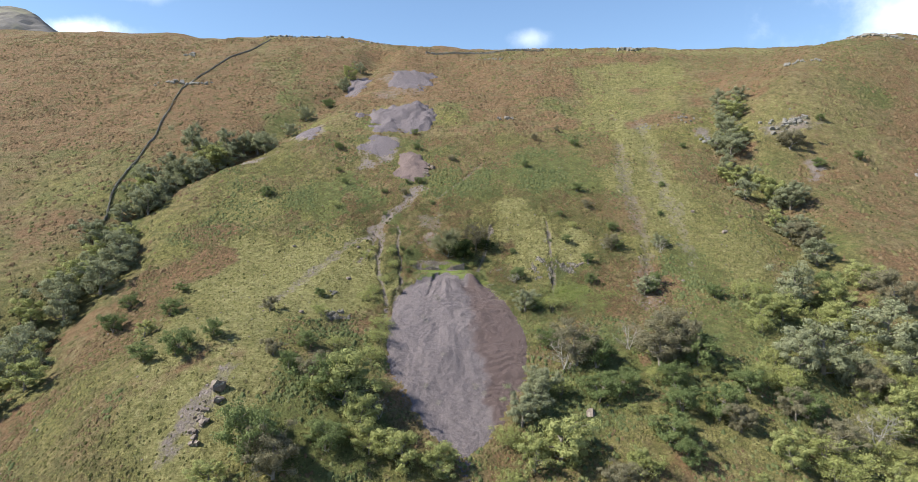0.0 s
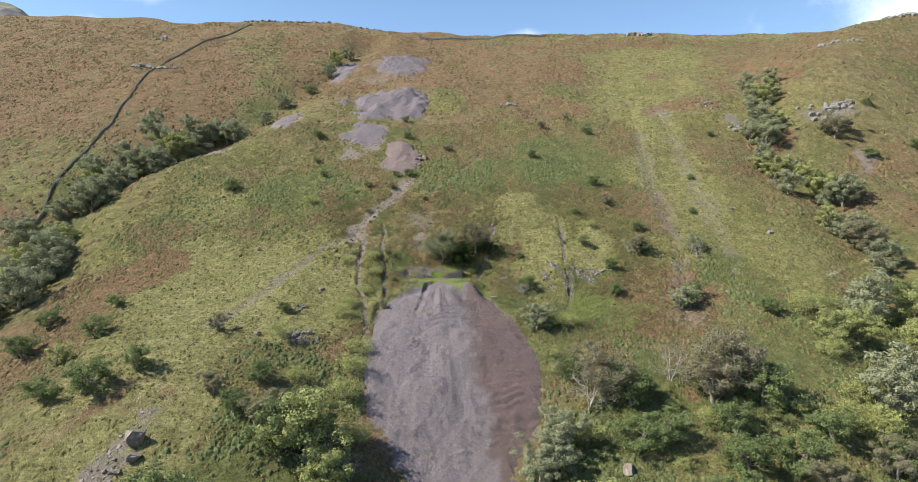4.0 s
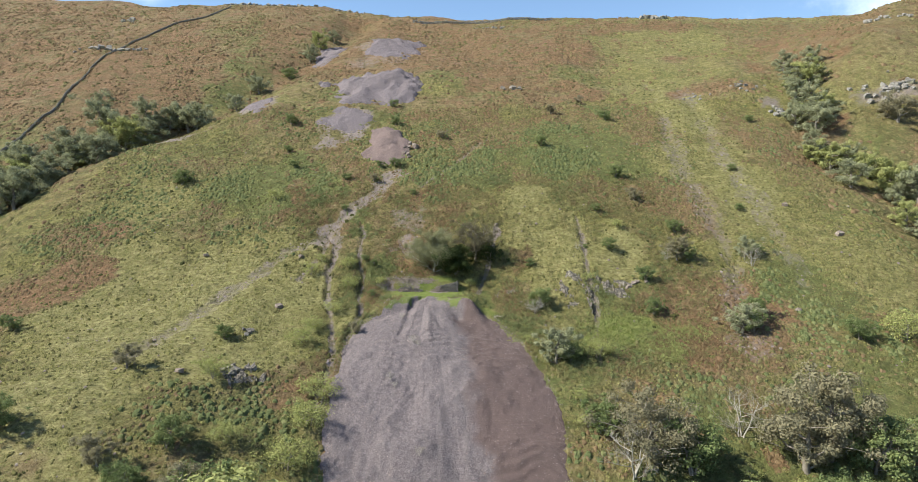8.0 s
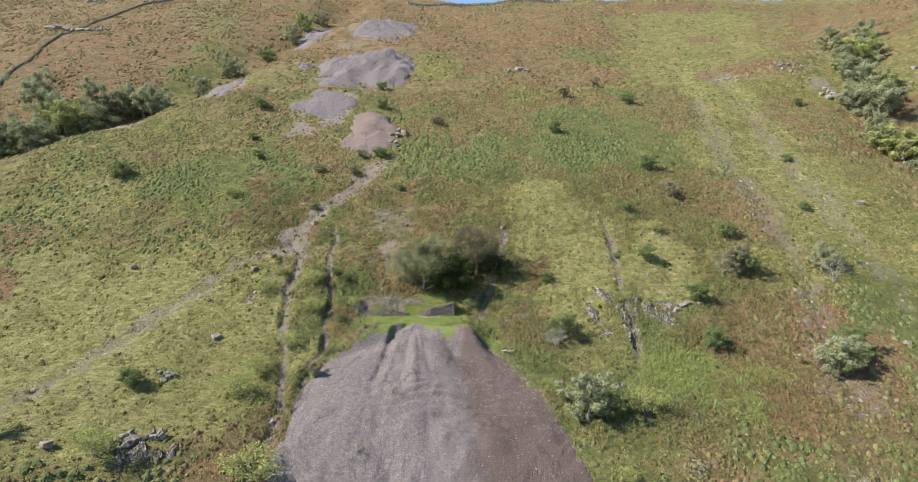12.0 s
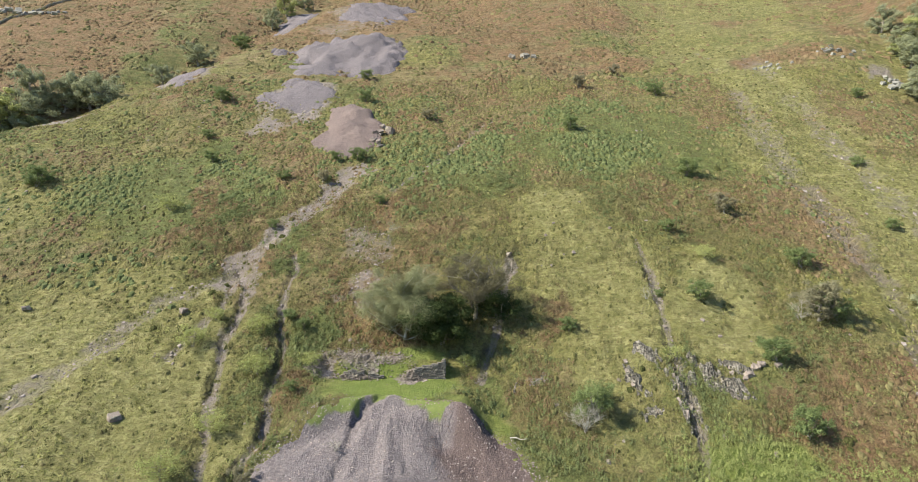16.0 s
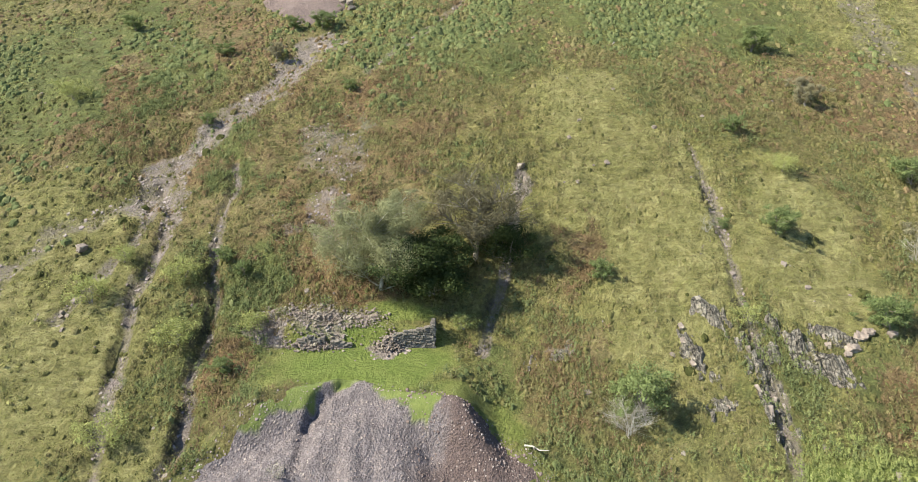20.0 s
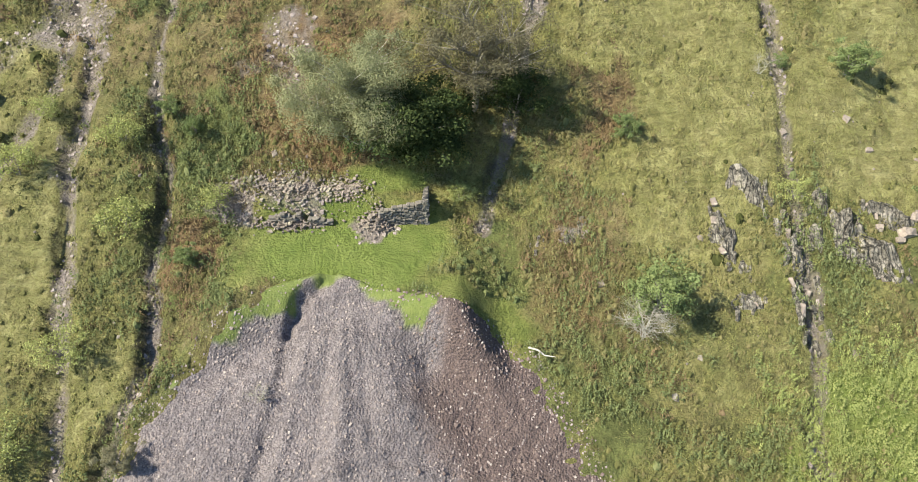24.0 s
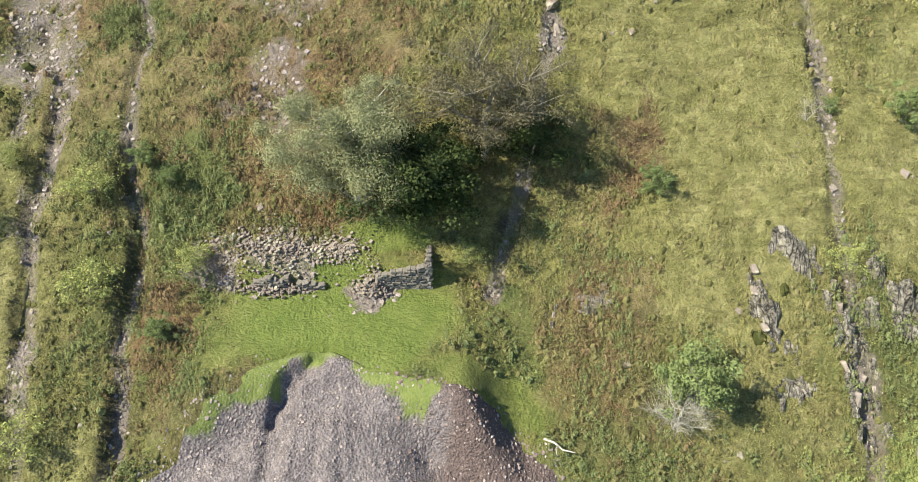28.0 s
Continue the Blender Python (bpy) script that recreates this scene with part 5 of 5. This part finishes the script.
# wood in the right gill and below it
plant([("b", 109.6, 84.0, 6.5), ("a", 104.0, 75.0, 8.0), ("b", 98.8, 65.0, 7.5), ("b", 94.5, 56.0, 8.5), ("b", 95.4, 43.2, 6.0), ("a", 98.7, 34.2, 7.5), ("b", 101.1, 29.0, 9.0),
       ("r", 112.5, 51.9, 8.0), ("r", 96.0, 12.0, 7.5), ("b", 94.7, 3.9, 7.5), ("b", 80.1, -13.6, 10.5), ("a", 89.2, -13.0, 8.5), ("r", 99.3, -18.3, 10.0), ("b", 92.9, -26.9, 11.5),
       ("b", 74.9, -33.1, 11.0), ("b", 69.5, -35.5, 9.5), ("r", 82.3, -36.0, 8.8), ("a", 84.4, -41.0, 8.5), ("d", 76.3, -46.9, 8.0), ("a", 58.8, -53.3, 6.5), ("r", 67.7, -51.2, 6.5)])
plant([("a", 86.7, -19.5, 7.5), ("a", 67.7, -22.2, 7.0), ("a", 98.0, -33.0, 9.0), ("a", 90.0, -48.0, 8.0), ("r", 64.0, -44.5, 6.0), ("b", 104, 90, 6.5), ("b", 103, 30, 7.5), ("a", 92, 20, 6.0),
       ("t", 118, 44, 3.5), ("t", 131, 46, 3.0), ("t", 127, 60, 2.5), ("d", 56, 6.5, 4.0), ("t", 62, -13, 3.4), ("a", 74, -20, 6.5), ("a", 80, -27, 7.0), ("t", 92, -6, 5.0), ("a", 72, -60, 7.5), ("a", 98, -8, 6.5)])
# thickets round the foot of the heap
plant([("r", 27.4, -31.1, 8.5), ("d", 24.6, -32.0, 7.0), ("t", 31.5, -32.0, 6.0), ("r", 47.0, -31.4, 9.5), ("r", 43.5, -33.0, 7.5), ("d", 38.5, -28.0, 6.0), ("t", 50.5, -33.5, 6.0), ("t", 33.7, -39.5, 5.0),
       ("t", 29.8, -40.3, 5.0), ("t", -28.6, -57.3, 8.5), ("r", -24.5, -59.0, 7.5), ("a", -15.5, -46.2, 9.5), ("t", -19.0, -45.0, 7.0), ("a", -12.5, -50.0, 6.5), ("r", -21.3, -43.5, 5.5), ("a", -4.7, -53.7, 6.5),
       ("a", 0.6, -54.2, 5.5), ("b", 15.4, -44.6, 5.5), ("b", 19.6, -38.8, 6.5), ("b", 18.4, -42.0, 5.5), ("a", 21.3, -51.3, 8.0), ("a", 16.6, -52.3, 6.0), ("t", 50.0, -45.0, 6.0)], 1.14)
plant([("t", 66.4, -43.8, 5.0), ("t", 57.9, -40.0, 4.4), ("t", 45.0, -38.0, 5.0), ("t", 44.0, -43.5, 5.0), ("t", 39.7, -49.5, 5.0), ("t", 42.5, -53.5, 4.5), ("r", 53.0, -47.5, 5.0), ("d", -9.5, -46.5, 4.0), ("s", -9.0, -52.0, 3.5),
       ("s", 12.2, -48.2, 3.0), ("t", 22.8, -26.0, 4.0), ("s", 23.5, -37.5, 3.0), ("s", 34.0, -55.0, 3.5), ("r", 30.0, -57.0, 5.0), ("a", -33.0, -62.0, 5.5), ("s", -12.3, -22.0, 2.8), ("s", -12.0, -28.0, 2.6), ("s", -13.0, -34.0, 3.0), ("t", -25, -36, 3.4), ("t", -26.3, -42.6, 3.2), ("r", -29.9, -39.5, 3.0), ("a", -10.5, -53.0, 5.0), ("t", -17.1, -54.5, 5.0), ("t", -42.6, -35.8, 3.6), ("r", -35.3, -23.6, 3.0), ("t", -70.0, -20.0, 4.0), ("t", -53.6, -39.8, 3.4), ("a", 33.1, -54.5, 4.4), ("s", 65.7, -33.1, 3.4), ("s", 83.0, -18.2, 3.6), ("a", 89.4, -20.0, 5.0), ("a", 91.3, -30.4, 5.5), ("b", 92.6, -32.9, 8.0), ("b", 80.8, -34.0, 9.0), ("a", 82.6, -43.3, 6.0)], 1.1)
# lower thicket of young growth
x, y, rng = strewn(120, 56, 114, -66, -4, lambda x, y: patch(x, y, 84, -34, 26, 30, 0, 0.4, 131), 461)
for cx, cy in zip(x, y):
    tree("shrub", pick.choice(SCRUB), cx, cy, pick.uniform(1.8, 4.0), pick.uniform(0, 6.28), "bright green sapling scrub in the lower thicket", "shrub", "thicket shrubs", pick.uniform(1.0, 1.4))
x, y, rng = strewn(64, -26, 60, -62, -20, lambda x, y: off_heap(x, y, 1.0) * 0.75, 463)
for cx, cy in zip(x, y):
    tree("shrub", pick.choice(SCRUB), cx, cy, pick.uniform(1.0, 2.6), pick.uniform(0, 6.28), "green scrub round the foot of the heap", "shrub", "thicket shrubs", pick.uniform(1.0, 1.4))
# a leafless grey bush in front of the green one
twiggy = tree_meshes(445, 0.62, 0, 0.01, M_PALEBARK, M_RUST, stems=5, low=0.06, trunk_r=0.016, twigs=26)
tree("bare_bush", twiggy, 17.7, -2.3, 2.5, 0.7, "grey leafless bush tangled before a green thorn", "bush", "", 1.15)
# starved plants on the waste
for cx, cy, hh in ((-0.9, -12.2, 1.2), (-0.2, -12.8, 0.9), (-3.3, -19.4, 1.1), (-2.7, -20.2, 0.8), (-3.0, -5.9, 1.0), (1.0, -31.0, 1.0), (7.5, -36.5, 1.3), (9.0, -38.0, 1.1), (-2.0, -38.0, 1.2), (0.5, -41.0, 1.0)):
    tree("heather_plant", BARE[pick.randrange(2)], cx, cy, hh, pick.uniform(0, 6.28), "wiry dark plant rooted in slate waste", "plant", "plants on the heap", 1.2)


# ---- stones ----
prng = random.Random(11)
PEBBLES = [rock_arrays(prng, 0.75, 0.75 * prng.uniform(0.6, 0.95), prng.uniform(0.35, 0.7) * 0.8, 9) for _ in range(10)]


def heap_weight(x, y):
    l, r = heap_sides(y)
    edge = np.minimum(x - l, r - x)
    return ((edge > -0.6) & (y > -51) & (y < 0.4)) * (0.16 + 0.40 * step01(-18, -8, y) + (0.84 * step01(2.2, 0.3, x - l) + 0.35 * step01(1.5, 0.0, r - x)) * step01(-0.8, -3.0, y))


x, y, rng = strewn(56000, -13, 21, -52, 1, heap_weight, 501)
scatter("waste_stones", PEBBLES, x, y, 0.04 + 0.17 * rng.random(len(x)) ** 3.2, M_HEAPSTONE, "loose slate stones strewn over the heap", "stones", 502, 0.0)
x, y, rng = strewn(7000, 3, 19, -40, 0.5, lambda x, y: ~off_heap(x, y) * step01(4.4, 7.5, x + 0.14 * (y + 10)), 509)
scatter("dark_clods", PEBBLES, x, y, 0.08 + 0.22 * rng.random(len(x)) ** 2.5, M_CLOD, "dark brown clods and stones on the heap flank", "stones", 510, 0.0)
x, y, rng = strewn(90000, *NEAR, lambda x, y: off_heap(x, y) * np.clip(cov("scree", x, y) * 1.3 - 0.25, 0, 1), 503)
scatter("scree_stones", PEBBLES, x, y, 0.08 + 0.34 * rng.random(len(x)) ** 3.2, M_HEAPSTONE, "angular pale stones in the scree runs", "stones", 504, 0.0)
x, y, rng = strewn(60000, *MIDDLE, lambda x, y: beyond(x, y, NEAR) * off_heap(x, y) * np.clip(cov("scree", x, y) * 1.2 - 0.3, 0, 1), 505)
scatter("far_scree_stones", PEBBLES, x, y, 0.2 + 0.6 * rng.random(len(x)) ** 3, M_HEAPSTONE, "scattered scree stones on the slope", "stones", 506, 0.0)
x, y, rng = strewn(2600, -75, 88, -60, 75, lambda x, y: off_heap(x, y) * 0.5 * (0.4 + cov("pale", x, y)), 507)
scatter("field_stones", PEBBLES, x, y, 0.12 + 0.55 * rng.random(len(x)) ** 4, M_STONE, "odd pale stones lying in the grass", "stones", 508, -0.05)


def boulder(x, y, size, label, material=M_STONE, tall=0.7, seed=0):
    rng = random.Random(900 + seed)
    ob = new("boulder", rough_rock("boulder", rng, size, size * 0.8, size * tall, material, 1, 0.08))
    ob.matrix_world = pose(x, y, float(z_at(x, y)[0]) + 0.18 * size, rng.uniform(-15, 15), rng.uniform(-15, 15), rng.uniform(0, 360))
    return tagged(ob, label, "boulder", "boulders on the fell")


for k, (cx, cy, sz, tl) in enumerate(((12.8, 17.9, 0.65, 0.9), (25.6, 22.3, 0.55, 0.8), (-37.3, -47.2, 2.6, 0.8), (-36.5, -49.0, 1.6, 0.7), (27.9, -43.0, 1.7, 0.9), (-22.6, -1.8, 1.1, 0.6), (-39.5, 12.5, 0.9, 0.7),
                                      (-7.0, 49.5, 1.2, 0.8), (-4.5, 52.5, 1.6, 0.9), (-5.6, 47.4, 1.0, 0.7), (-28.6, -24.0, 1.0, 0.7), (57.8, -4.8, 0.9, 0.7), (70.5, 24, 1.2, 0.7), (75.5, 14, 1.4, 0.7), (-22.4, 11.8, 0.9, 0.7))):
    boulder(cx, cy, sz, "pale lichen-spotted boulder bedded in the turf", M_STONE, tl, k)


def outcrop(cx, cy, spread_x, spread_y, n, size, label, material, seed, tall=1.3, tilt=20):
    """A crag: jointed blocks that stand out of the slope, each a piece of its own."""
    rng = random.Random(seed)
    root = new("rock_outcrop")
    root.empty_display_size = 0.5
    root.matrix_world = Matrix.Translation((cx, cy, float(z_at(cx, cy)[0])))
    kinds = [rough_rock("rock", rng, size * rng.uniform(0.6, 1.0), size * 0.6, size * tall * rng.uniform(0.7, 1.2), material, 2, 0.10) for _ in range(5)]
    for k in range(n):
        x, y = cx + rng.gauss(0, 0.5) * spread_x, cy + rng.gauss(0, 0.5) * spread_y
        s = rng.uniform(0.45, 1.15)
        ob = part("rock", kinds[k % 5], root)
        ob.matrix_world = pose(x, y, float(z_at(x, y)[0]) + 0.08 * size * s, 30 + rng.uniform(-tilt, tilt), rng.uniform(-tilt, tilt), rng.uniform(-35, 35)) @ Matrix.Scale(s, 4)
    return tagged(root, label, "rock outcrop", "crags on the fell")


bpy.context.view_layer.update()
for cx, cy, sx, sy, n, size, tall, mat, label in (
    (34.2, 2.4, 2.0, 0.9, 8, 0.8, 1.2, M_STONE, "broken ledge of pale rock in bracken"),
    (20.3, 18.6, 0.7, 0.3, 3, 0.6, 0.8, M_STONE, "flat pale rock in short grass"),
    (-22.3, -21.0, 2.4, 1.6, 12, 1.2, 1.2, M_ROCK, "dark rock outcrop in rough pasture"),
    (-25.0, -10.8, 1.2, 0.8, 5, 0.8, 0.9, M_ROCK, "low grey rocks in tussocky grass"),
    (-38.5, -53.0, 2.2, 6.0, 16, 1.3, 1.0, M_STONE, "pale rocky scar on the grassy spur"),
    (22.4, 94.0, 3.2, 1.2, 9, 1.8, 1.0, M_ROCK, "dark rocks standing on the upper slope"),
    (-6.0, 51.0, 1.6, 3.0, 9, 1.2, 1.2, M_STONE, "pale rocks beside the reddish tip"),
    (-21.0, 6.2, 0.6, 0.4, 3, 0.6, 0.7, M_STONE, "few grey stones in short turf"),
):
    outcrop(cx, cy, sx, sy, n, size, label, mat, int(cx * 7 + cy * 3 + 500), tall)
for cx, cy, sx, sy, n, size, tall, label in (
    (-120.5, 134.0, 13.0, 1.6, 30, 2.2, 0.8, "dark rock band crossed by the wall"),
    (-135.0, 176.0, 4.0, 2.5, 14, 2.4, 0.9, "knot of dark rock on the brown fell"),
    (95.0, 193.0, 5.0, 2.5, 16, 3.0, 1.0, "dark crag on the skyline"),
    (-96.0, 224.0, 18.0, 3.0, 34, 2.4, 0.8, "broken rocks along the skyline beside the wall"),
    (-75.0, 225.0, 14.0, 3.0, 26, 2.2, 0.8, "low broken rocks along the skyline"),
    (-46.0, 218.0, 10.0, 3.0, 18, 2.0, 0.7, "low rocks on the ridge"),
    (24.0, 186.0, 9.0, 3.0, 16, 1.6, 0.8, "pale broken rocks under the ridge"),
    (117.0, 61.0, 7.5, 3.0, 34, 1.8, 1.0, "grey crag above the wooded gill"),
    (91.0, 66.0, 4.0, 2.5, 18, 1.5, 1.0, "dark crag beside the wooded gill"),
    (88.0, 80.0, 5.0, 3.0, 16, 1.2, 0.9, "rock ledge above the gill"),
    (142.0, 98.0, 8.0, 1.6, 18, 1.8, 0.8, "pale rocks on the brown shoulder"),
    (186.0, 121.0, 18.0, 3.0, 40, 2.4, 0.7, "rocky crown of the shoulder"),
    (74.0, 80.0, 3.0, 3.0, 12, 1.1, 0.8, "rocks beside the dry stream bed"),
    (148.0, 40.0, 4.0, 3.0, 14, 1.6, 1.0, "scarred rocks on the brown hillside"),
):
    outcrop(cx, cy, sx, sy, n, size, label, M_FARROCK, int(cx * 3 + cy + 900), tall)


def crag_blocks(cx, cy, spread_x, spread_y, n, size, label, seed, turn=0.0):
    """Tightly packed angular slabs, tilted with the bedding and half sunk."""
    rng = random.Random(seed)
    root = new("rock_outcrop")
    root.empty_display_size = 0.5
    root.matrix_world = Matrix.Translation((cx, cy, float(z_at(cx, cy)[0])))
    kinds = []
    for k in range(7):
        v, t = rock_arrays(rng, size * rng.uniform(0.3, 0.55), size * rng.uniform(0.7, 1.3), size * rng.uniform(0.35, 0.6), 12)
        kinds.append(mesh_of("rock", v, t, M_STONE if k == 3 else M_CRAG))
    c, s = math.cos(radians(turn)), math.sin(radians(turn))
    for k in range(n):
        u, w = rng.uniform(-1, 1) * spread_x, rng.uniform(-1, 1) * spread_y
        x, y = cx + u * c - w * s, cy + u * s + w * c
        g = rng.uniform(0.4, 1.15)
        ob = part("rock", kinds[k % 7], root)
        ob.matrix_world = pose(x, y, float(z_at(x, y)[0]) + 0.06 * size * g, 32 + rng.uniform(-12, 22), rng.uniform(-25, 25), turn + rng.uniform(-22, 22)) @ Matrix.Scale(g, 4)
    return tagged(root, label, "rock outcrop", "crags on the fell")


bpy.context.view_layer.update()
for cx, cy, sx, sy, n, size, turn, label in (
    (27.2, 0.2, 1.0, 3.4, 46, 0.7, 4, "dark slabs stepped down the wet stream crag"),
    (30.2, 1.7, 0.8, 1.9, 20, 0.7, 18, "pale slabs beside the wet stream crag"),
    (23.1, 2.6, 0.5, 2.0, 18, 0.7, 10, "grey slabs standing in short grass"),
    (31.4, 0.9, 0.6, 1.4, 14, 0.8, 18, "pale broken slabs at the bracken edge"),
    (32.8, 3.2, 1.5, 0.35, 16, 0.5, -20, "row of pale broken slabs in bracken"),
    (23.7, -1.2, 1.0, 0.5, 12, 0.5, 0, "small dark slabs in grass"),
    (14.4, 3.7, 0.8, 0.7, 14, 0.5, 0, "grey slaty stones among bracken"),
    (12.2, 3.2, 0.5, 0.4, 6, 0.5, 0, "few dark slabs in rough grass"),
    (13.0, 16.6, 0.5, 0.9, 12, 0.6, 0, "dark slabs at the stream head"),
    (-21.8, -22.5, 2.0, 1.6, 26, 1.0, 30, "grey slabs of a scar in the pasture"),
):
    crag_blocks(cx, cy, sx, sy, n, size, label, int(cx * 5 + cy * 11 + 300), turn)


def dry_wall(pts, high, stone, label, seed):
    """A dry stone wall: courses of single stones along a line, closed by copes."""
    rng = random.Random(seed)
    nrg = np.random.default_rng(seed)
    xs, ys, hs = [], [], []
    for (ax, ay), (bx, by) in zip(pts[:-1], pts[1:]):
        ln = math.hypot(bx - ax, by - ay)
        n = int(ln / (stone * 0.8))
        for k in range(n):
            f = k / n
            gap = 0.55 if nrg.random() < 0.06 else 1.0
            for c in range(3):
                for side in (-0.09, 0.09):
                    xs.append(ax + (bx - ax) * f + side * (by - ay) / ln + rng.uniform(-0.12, 0.12))
                    ys.append(ay + (by - ay) * f - side * (bx - ax) / ln + rng.uniform(-0.12, 0.12))
                    hs.append(high * gap * (c + 0.4) / 3)
    xs, ys, hs = np.array(xs), np.array(ys), np.array(hs)
    z = z_at(xs, ys) + hs
    vs, ts, base = [], [], 0
    for k in range(len(xs)):
        v, t = PEBBLES[k % len(PEBBLES)]
        a = rng.uniform(0, 6.28)
        c, s, g = math.cos(a), math.sin(a), stone * rng.uniform(0.85, 1.3)
        vs.append(np.stack([(v[:, 0] * c - v[:, 1] * s) * g + xs[k], (v[:, 0] * s + v[:, 1] * c) * g + ys[k], v[:, 2] * g * 1.3 + z[k]], 1))
        ts.append(t + base)
        base += len(v)
    return tagged(new("dry_stone_wall", mesh_of("dry_stone_wall", np.concatenate(vs), np.concatenate(ts), M_FARROCK)), label, "stone wall")


dry_wall([(-104, 212), (-112.5, 180), (-116.2, 146), (-118.9, 132), (-114.3, 105), (-109, 80), (-107.3, 64.7), (-106.2, 50.9), (-104.4, 42.2), (-101, 33.4), (-100, 22)], 0.7, 0.34, "dark dry stone wall climbing the fell", 601)
dry_wall([(-14, 199), (10, 202), (32, 199), (52, 201)], 1.2, 0.75, "dry stone wall along the ridge", 602)


# ---- the ruined hut ----
hut = new("ruined_hut")
hut.empty_display_size = 0.5
hut.matrix_world = Matrix.Translation((0.6, 5.3, 0.1))
tagged(hut, "ruined dry-laid slate hut with collapsed walls", "ruin")
bpy.context.view_layer.update()
srng = random.Random(23)
BLOCKS = []
for _ in range(12):
    bm = bmesh.new()
    bmesh.ops.create_cube(bm, size=1.0)
    bmesh.ops.bevel(bm, geom=bm.edges[:], offset=0.12, segments=1, affect="EDGES")
    for q in bm.verts:
        q.co = Vector((q.co.x * srng.uniform(0.85, 1.05), q.co.y * srng.uniform(0.8, 1.1), q.co.z * srng.uniform(0.82, 1.05)))
    BLOCKS.append(bm_mesh("stone", bm, M_WALL))


def lay_wall(ax, ay, bx, by, height_at, thick=0.34):
    ln, turn = math.hypot(bx - ax, by - ay), math.degrees(math.atan2(by - ay, bx - ax))
    z, course = -0.12, 0
    while z < 2.0:
        hh = srng.uniform(0.11, 0.18)
        s = srng.uniform(-0.2, 0.0)
        while s < ln:
            w = srng.uniform(0.16, 0.42)
            m = min(max((s + w / 2) / ln, 0), 1)
            if z < height_at(m) + srng.uniform(-0.06, 0.06):
                x, y = ax + (bx - ax) * m, ay + (by - ay) * m
                ob = part("stone", srng.choice(BLOCKS), hut)
                base = 0.18
                ob.matrix_world = pose(x, y + srng.uniform(-0.04, 0.04), base + z + hh / 2, srng.uniform(-8, 8), srng.uniform(-8, 8), turn + srng.uniform(-13, 13)) @ Matrix.Diagonal((w, thick * srng.uniform(0.85, 1.15), hh * 1.02, 1))
            s += w * 0.97
        z += hh
        course += 1


lay_wall(2.6, 5.1, 5.5, 5.25, lambda m: 1.05 + 0.7 * m)
lay_wall(5.42, 5.4, 5.45, 7.2, lambda m: 1.75 - 0.35 * m)
lay_wall(-4.3, 5.1, -2.5, 5.1, lambda m: 0.55 + 0.35 * math.sin(m * 3.1))
lay_wall(-1.75, 5.1, -0.5, 5.15, lambda m: 0.65 - 0.3 * m)
lay_wall(-2.42, 5.2, -2.38, 6.2, lambda m: 0.8)


def fallen(cx, cy, rx, ry, n, high, label, seed):
    rng = np.random.default_rng(seed)
    x, y = cx + rng.normal(0, 0.45, n) * rx, cy + rng.normal(0, 0.45, n) * ry
    me_z = z_at(x, y) + high * np.exp(-(((x - cx) / rx) ** 2 + ((y - cy) / ry) ** 2) * 1.5) * rng.random(n)
    vs, ts, base = [], [], 0
    for k in range(n):
        v, t = PEBBLES[k % len(PEBBLES)]
        r = Matrix.Rotation(rng.uniform(0, 6.28), 3, "Z") @ Matrix.Rotation(rng.uniform(-0.6, 0.6), 3, "X")
        g = 0.07 + 0.27 * rng.random() ** 2.8
        vs.append(v @ np.array(r).T * g + [x[k], y[k], me_z[k] + 0.05])
        ts.append(t + base)
        base += len(v)
    return tagged(new("rubble_pile", mesh_of("rubble_pile", np.concatenate(vs), np.concatenate(ts), M_STONE)), label, "rubble", kind="stuff")


fallen(2.3, 4.95, 1.0, 0.8, 620, 0.85, "heap of fallen slate blocks before the hut wall", 701)
fallen(-2.6, 6.5, 2.2, 1.7, 1000, 0.2, "slate rubble spilling down behind the hut wall", 702)
fallen(-5.6, 6.6, 2.0, 1.2, 420, 0.1, "thin slate rubble beside the hut", 703)
fallen(0.4, 6.5, 1.6, 1.0, 520, 0.2, "slate rubble in the gap of the hut wall", 704)
fallen(-3.2, 5.0, 2.2, 0.7, 520, 0.45, "slate blocks fallen onto the platform", 705)

# a bleached branch at the edge of the waste
bv, bt = [], []
tube(bv, bt, [np.array(p) for p in ((0, 0, 0.1), (0.5, 0.25, 0.22), (1.0, 0.35, 0.2), (1.5, 0.7, 0.35))], [0.07, 0.06, 0.045, 0.02], 6)
tube(bv, bt, [np.array(p) for p in ((0.7, 0.3, 0.2), (0.9, 0.0, 0.45), (1.2, -0.2, 0.5))], [0.04, 0.03, 0.012], 5)
log = new("fallen_branch", mesh_of("fallen_branch", np.array(bv), np.array(bt), M_PALEBARK, True))
log.matrix_world = pose(11.2, -2.6, float(z_at(11.6, -2.4)[0]) - 0.05, 0, 0, -60)
tagged(log, "bleached dead branch lying at the heap edge", "branch")
